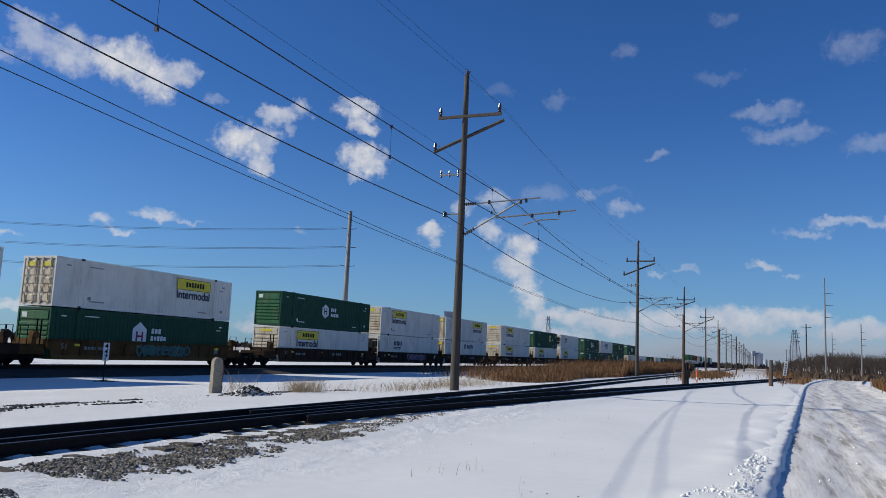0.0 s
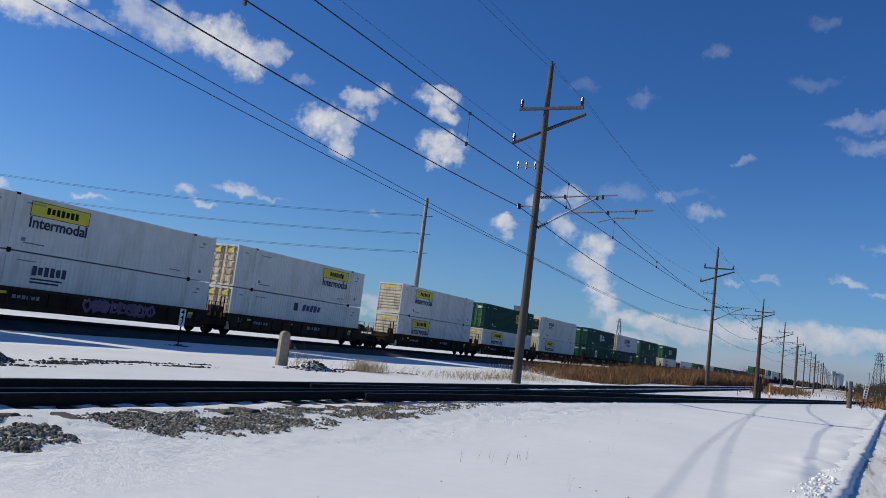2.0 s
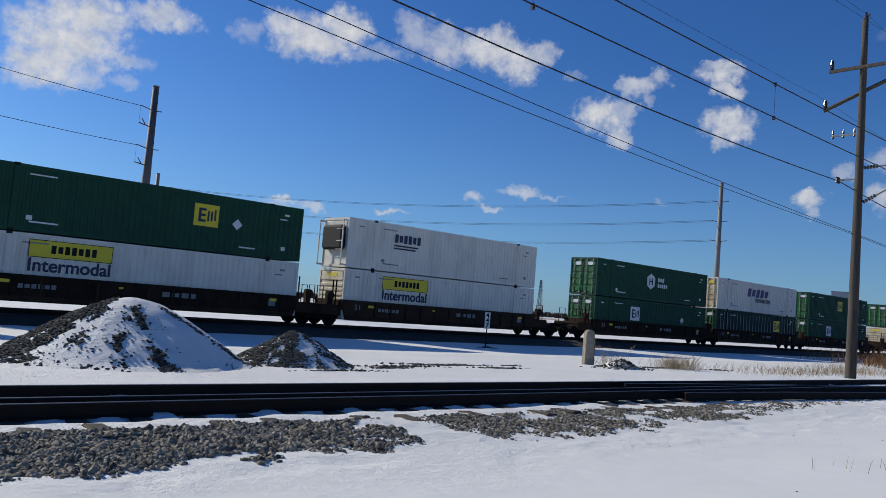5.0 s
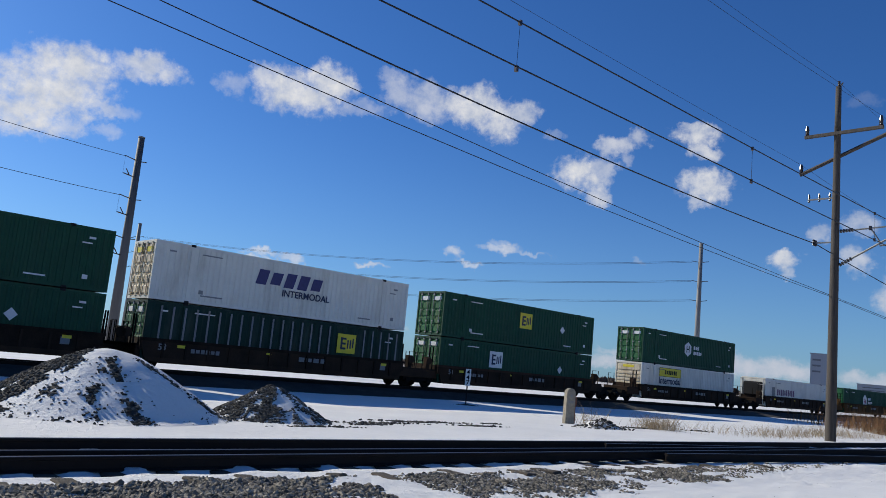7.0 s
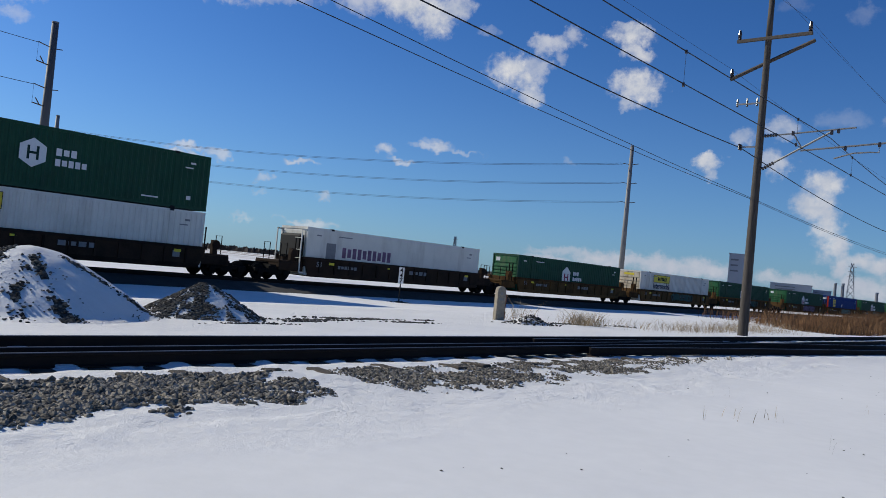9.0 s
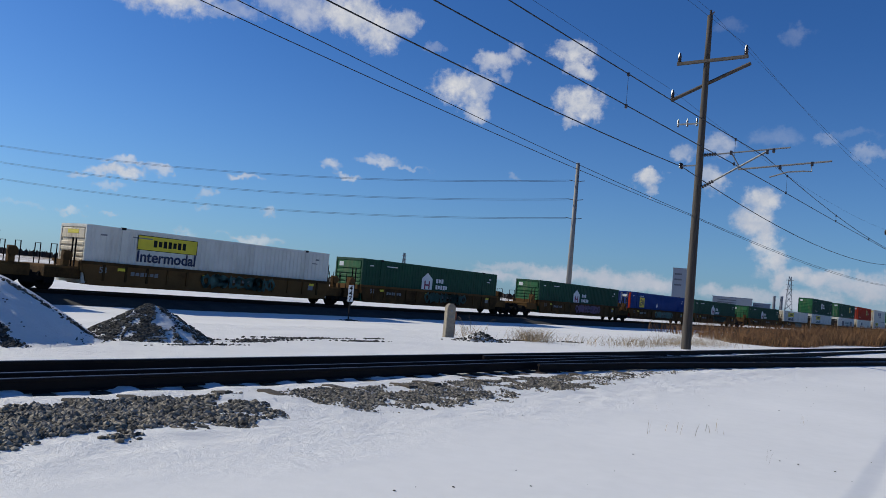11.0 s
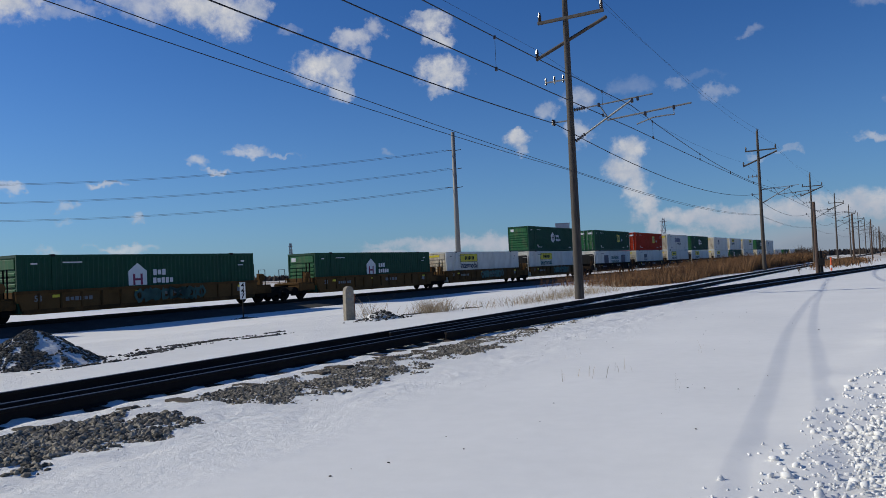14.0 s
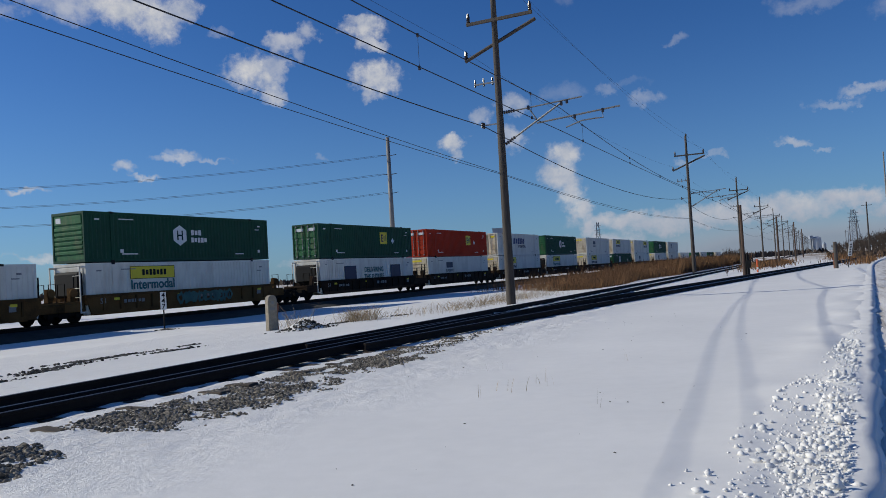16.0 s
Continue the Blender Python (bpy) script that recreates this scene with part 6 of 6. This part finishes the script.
def hang(name, a, b, sag, r, label):
    bm = bmesh.new()
    a, b = Vector(a), Vector(b)
    tube(bm, [a.lerp(b, i / 24) - Vector((0, 0, sag * 4 * (i / 24) * (1 - i / 24))) for i in range(25)], r, 4)
    return tagged(mesh_object(name, bm, M["wire"]), label, "wire", "wires between the steel poles")


U1, U2, U3, U4 = polar(-7.5, 134, -0.5), polar(-47.9, 98, -0.5), polar(-47.15, 178, -0.5), polar(-47.75, 182, -0.5)
U5 = polar(-84, 74, -0.5)
along = (U3 - U1).normalized()
steel_pole(U1, 25.4, 0.5, 0.3, along, "tall slender grey steel power pole behind the train", (22.4, 19.2, 16.0))
steel_pole(U2, 25.0, 0.6, 0.36, (U5 - U2), "tall thick grey steel power pole behind the train", (22.2, 17.6, 12.9), "darksteel")
steel_pole(U3, 25.2, 0.75, 0.35, along, "tall grey steel power pole far behind the train", (22.4, 19.2, 16.0))
steel_pole(U4, 25.9, 0.75, 0.35, along, "tall grey steel power pole far behind the train", (22.4, 19.2, 16.0))
for z in (22.4, 19.2, 16.0):
    for off in (0.0, 0.2):
        hang("power_line", U1 + along * 1.3 + Vector((0, 0, z + 0.15 - off)), U3 - along * 1.3 + Vector((0, 0, z + 0.15 - off)), 2.2, 0.022, "thin dark power line sagging between steel poles")
for z in (22.3, 17.7, 13.0):
    hang("power_line", U2 + (U5 - U2).normalized() * 1.9 + Vector((0, 0, z)), U5 + Vector((0, 0, z)), 0.9, 0.03, "dark power line from the thick steel pole")


# ---- poles and silos towards the right ----
def far_pole(az, far, el_top, arms, r=0.2):
    h = 1.62 + far * math.tan(radians(el_top))
    t = empty("far_pole", Matrix.Translation(polar(az, far, -0.1)), "slim far power pole with short arms", "utility pole", "far power poles")
    bm = bmesh.new()
    rod(bm, (0, 0, -0.5), (0, 0, h), r, r * 0.6, 8)
    part("shaft", bm, M["steelpole"] if arms == "side" else M["darkpole"], t)
    for k in range(3 if arms == "side" else 1):
        bm = bmesh.new()
        z = h - (0.16 + 0.12 * k) * h * (1 if arms == "side" else 0.4)
        w = 0.08 * h if arms == "side" else 0.19 * h
        rod(bm, (0 if arms == "side" else -w / 2, 0, z), (w * (1 if arms == "side" else 0.5), -0.05, z), 0.06, n=5)
        part("arm", bm, M["insulator"], t)
    return t


for a_, f_, e_, k_ in ((25.5, 172, 6.0, "side"), (24.36, 185, 2.95, "tee"), (25.85, 330, 2.4, "side"), (27.55, 215, 3.0, "side"), (23.75, 330, 1.9, "tee"), (23.35, 450, 1.5, "tee"), (30.5, 260, 3.2, "side"), (23.1, 560, 1.2, "tee")):
    far_pole(a_, f_, e_, k_)


def silos():
    for az, far, r, h in ((21.33, 640, 3.7, 11.2), (21.8, 660, 1.5, 6.5)):
        t = empty("grain_silo", Matrix.Translation(polar(az, far, -0.5)), "pale grey cylindrical grain silo with a cone roof", "silo", "grain silos")
        bm = bmesh.new()
        lathe(bm, [(r, 0), (r, h)], 24)
        part("wall", bm, M["haze"], t, smooth=False)
        bm = bmesh.new()
        lathe(bm, [(r * 1.03, h), (r * 0.2, h + 1.6)], 24)
        part("roof", bm, M["hazeblue"], t)
    t = empty("grain_elevator", Matrix.Translation(polar(21.05, 636, -0.5)), "small grey elevator head house over the silos", "elevator")
    bm = bmesh.new()
    box(bm, -1.3, 1.3, -1.3, 1.3, 10.8, 13.2, 0.1)
    part("head_house", bm, M["hazeblue"], t)
    bm = bmesh.new()
    rod(bm, (0, 0, 0), (0, 0, 10.9), 0.7, n=6)
    part("leg", bm, M["steel_far"], t)


silos()


def plant_works():
    """The works far behind the train: a white block, low halls, chimneys, lattice towers."""
    def block(name, label, az0, az1, el, far, mat, cat):
        a, b = polar(az0, far), polar(az1, far)
        w = (b - a).length
        h = 1.62 + far * math.tan(radians(el)) + 1
        t = empty(name, Matrix.Translation(a + Vector((0, 0, -1))) @ pose(0, 0, 0, 0, 0, -(az0 + az1) / 2), label, cat)
        bm = bmesh.new()
        box(bm, 0, w, 0, w * 0.8, 0, h)
        part("wall", bm, M[mat], t)
        bm = bmesh.new()
        box(bm, -0.4, w + 0.4, -0.4, w * 0.8 + 0.4, h, h + 0.6)
        part("roof", bm, M["hazeblue"], t)
        for k in range(3):
            bm = bmesh.new()
            z = h * (0.62 + 0.12 * k)
            box(bm, w * 0.12, w * 0.6, -0.25, 0.0, z, z + h * 0.035)
            part("window", bm, M["steel_far"], t)
    block("white_tower_block", "plain white industrial tower block far behind the train", -0.33, 0.68, 2.92, 700, "haze", "building")
    block("low_hall", "low pale industrial hall far away", 2.4, 4.95, 1.2, 760, "haze", "building")
    block("low_hall", "low grey industrial hall far away", 5.0, 6.1, 0.95, 780, "hazeblue", "building")
    for az, el in ((6.3, 1.48), (6.75, 1.5), (8.7, 1.1), (9.6, 1.2)):
        t = empty("chimney", Matrix.Translation(polar(az, 780, -1)), "short grey works chimney", "chimney", "works chimneys")
        bm = bmesh.new()
        lathe(bm, [(1.5, 0), (1.2, 2.6 + 780 * math.tan(radians(el)))], 12)
        part("stack", bm, M["steel_far"], t)
        bm = bmesh.new()
        zt = 2.6 + 780 * math.tan(radians(el))
        lathe(bm, [(1.6, zt), (1.6, zt + 0.9)], 12)
        part("rim", bm, M["hazeblue"], t)
    for az, far, el, w in ((7.2, 800, 2.92, 7.5), (-19.5, 560, 2.4, 3.6), (23.6, 620, 2.5, 8.0)):
        h = 1.62 + far * math.tan(radians(el)) + 1
        t = empty("lattice_tower", Matrix.Translation(polar(az, far, -1)), "distant grey steel lattice tower", "tower", "lattice towers")
        bm = bmesh.new()
        n = 7
        for k in range(n):
            z0, z1 = h * k / n, h * (k + 1) / n
            w0, w1 = w * (1 - 0.75 * k / n) / 2, w * (1 - 0.75 * (k + 1) / n) / 2
            for sx, sy in ((1, 1), (-1, 1), (-1, -1), (1, -1)):
                rod(bm, (sx * w0, sy * w0, z0), (sx * w1, sy * w1, z1), 0.2, n=4, cap=False)
            for sy in (1, -1):
                rod(bm, (-w0, sy * w0, z0), (w1, sy * w1, z1), 0.12, n=4, cap=False)
                rod(bm, (w0, sy * w0, z0), (-w1, sy * w1, z1), 0.12, n=4, cap=False)
        part("frame", bm, M["steel_far"], t)
        for k, z in enumerate((0.72, 0.82, 0.92)):
            bm = bmesh.new()
            rod(bm, (-w * 0.45, 0, h * z), (w * 0.45, 0, h * z), 0.18, n=4)
            part("crossarm", bm, M["steel_far"], t)


plant_works()


def motions():
    """The train passes at a steady pace, and the clouds drift."""
    for ob, s0, d, z in moving:
        walk(ob, [(t, track_pose(s0 - SPEED * t, d, z)) for t in (-1.0, 0.0, 4.0, 8.0, 12.0, 16.0, 17.0)])
    walk(CLOUD_LAYER, [(t, pose(0, 0, 0, 0.034 * t, 0, 0.083 * t)) for t in (-1.0, 0.0, 4.0, 8.0, 12.0, 16.0, 17.0)])


motions()
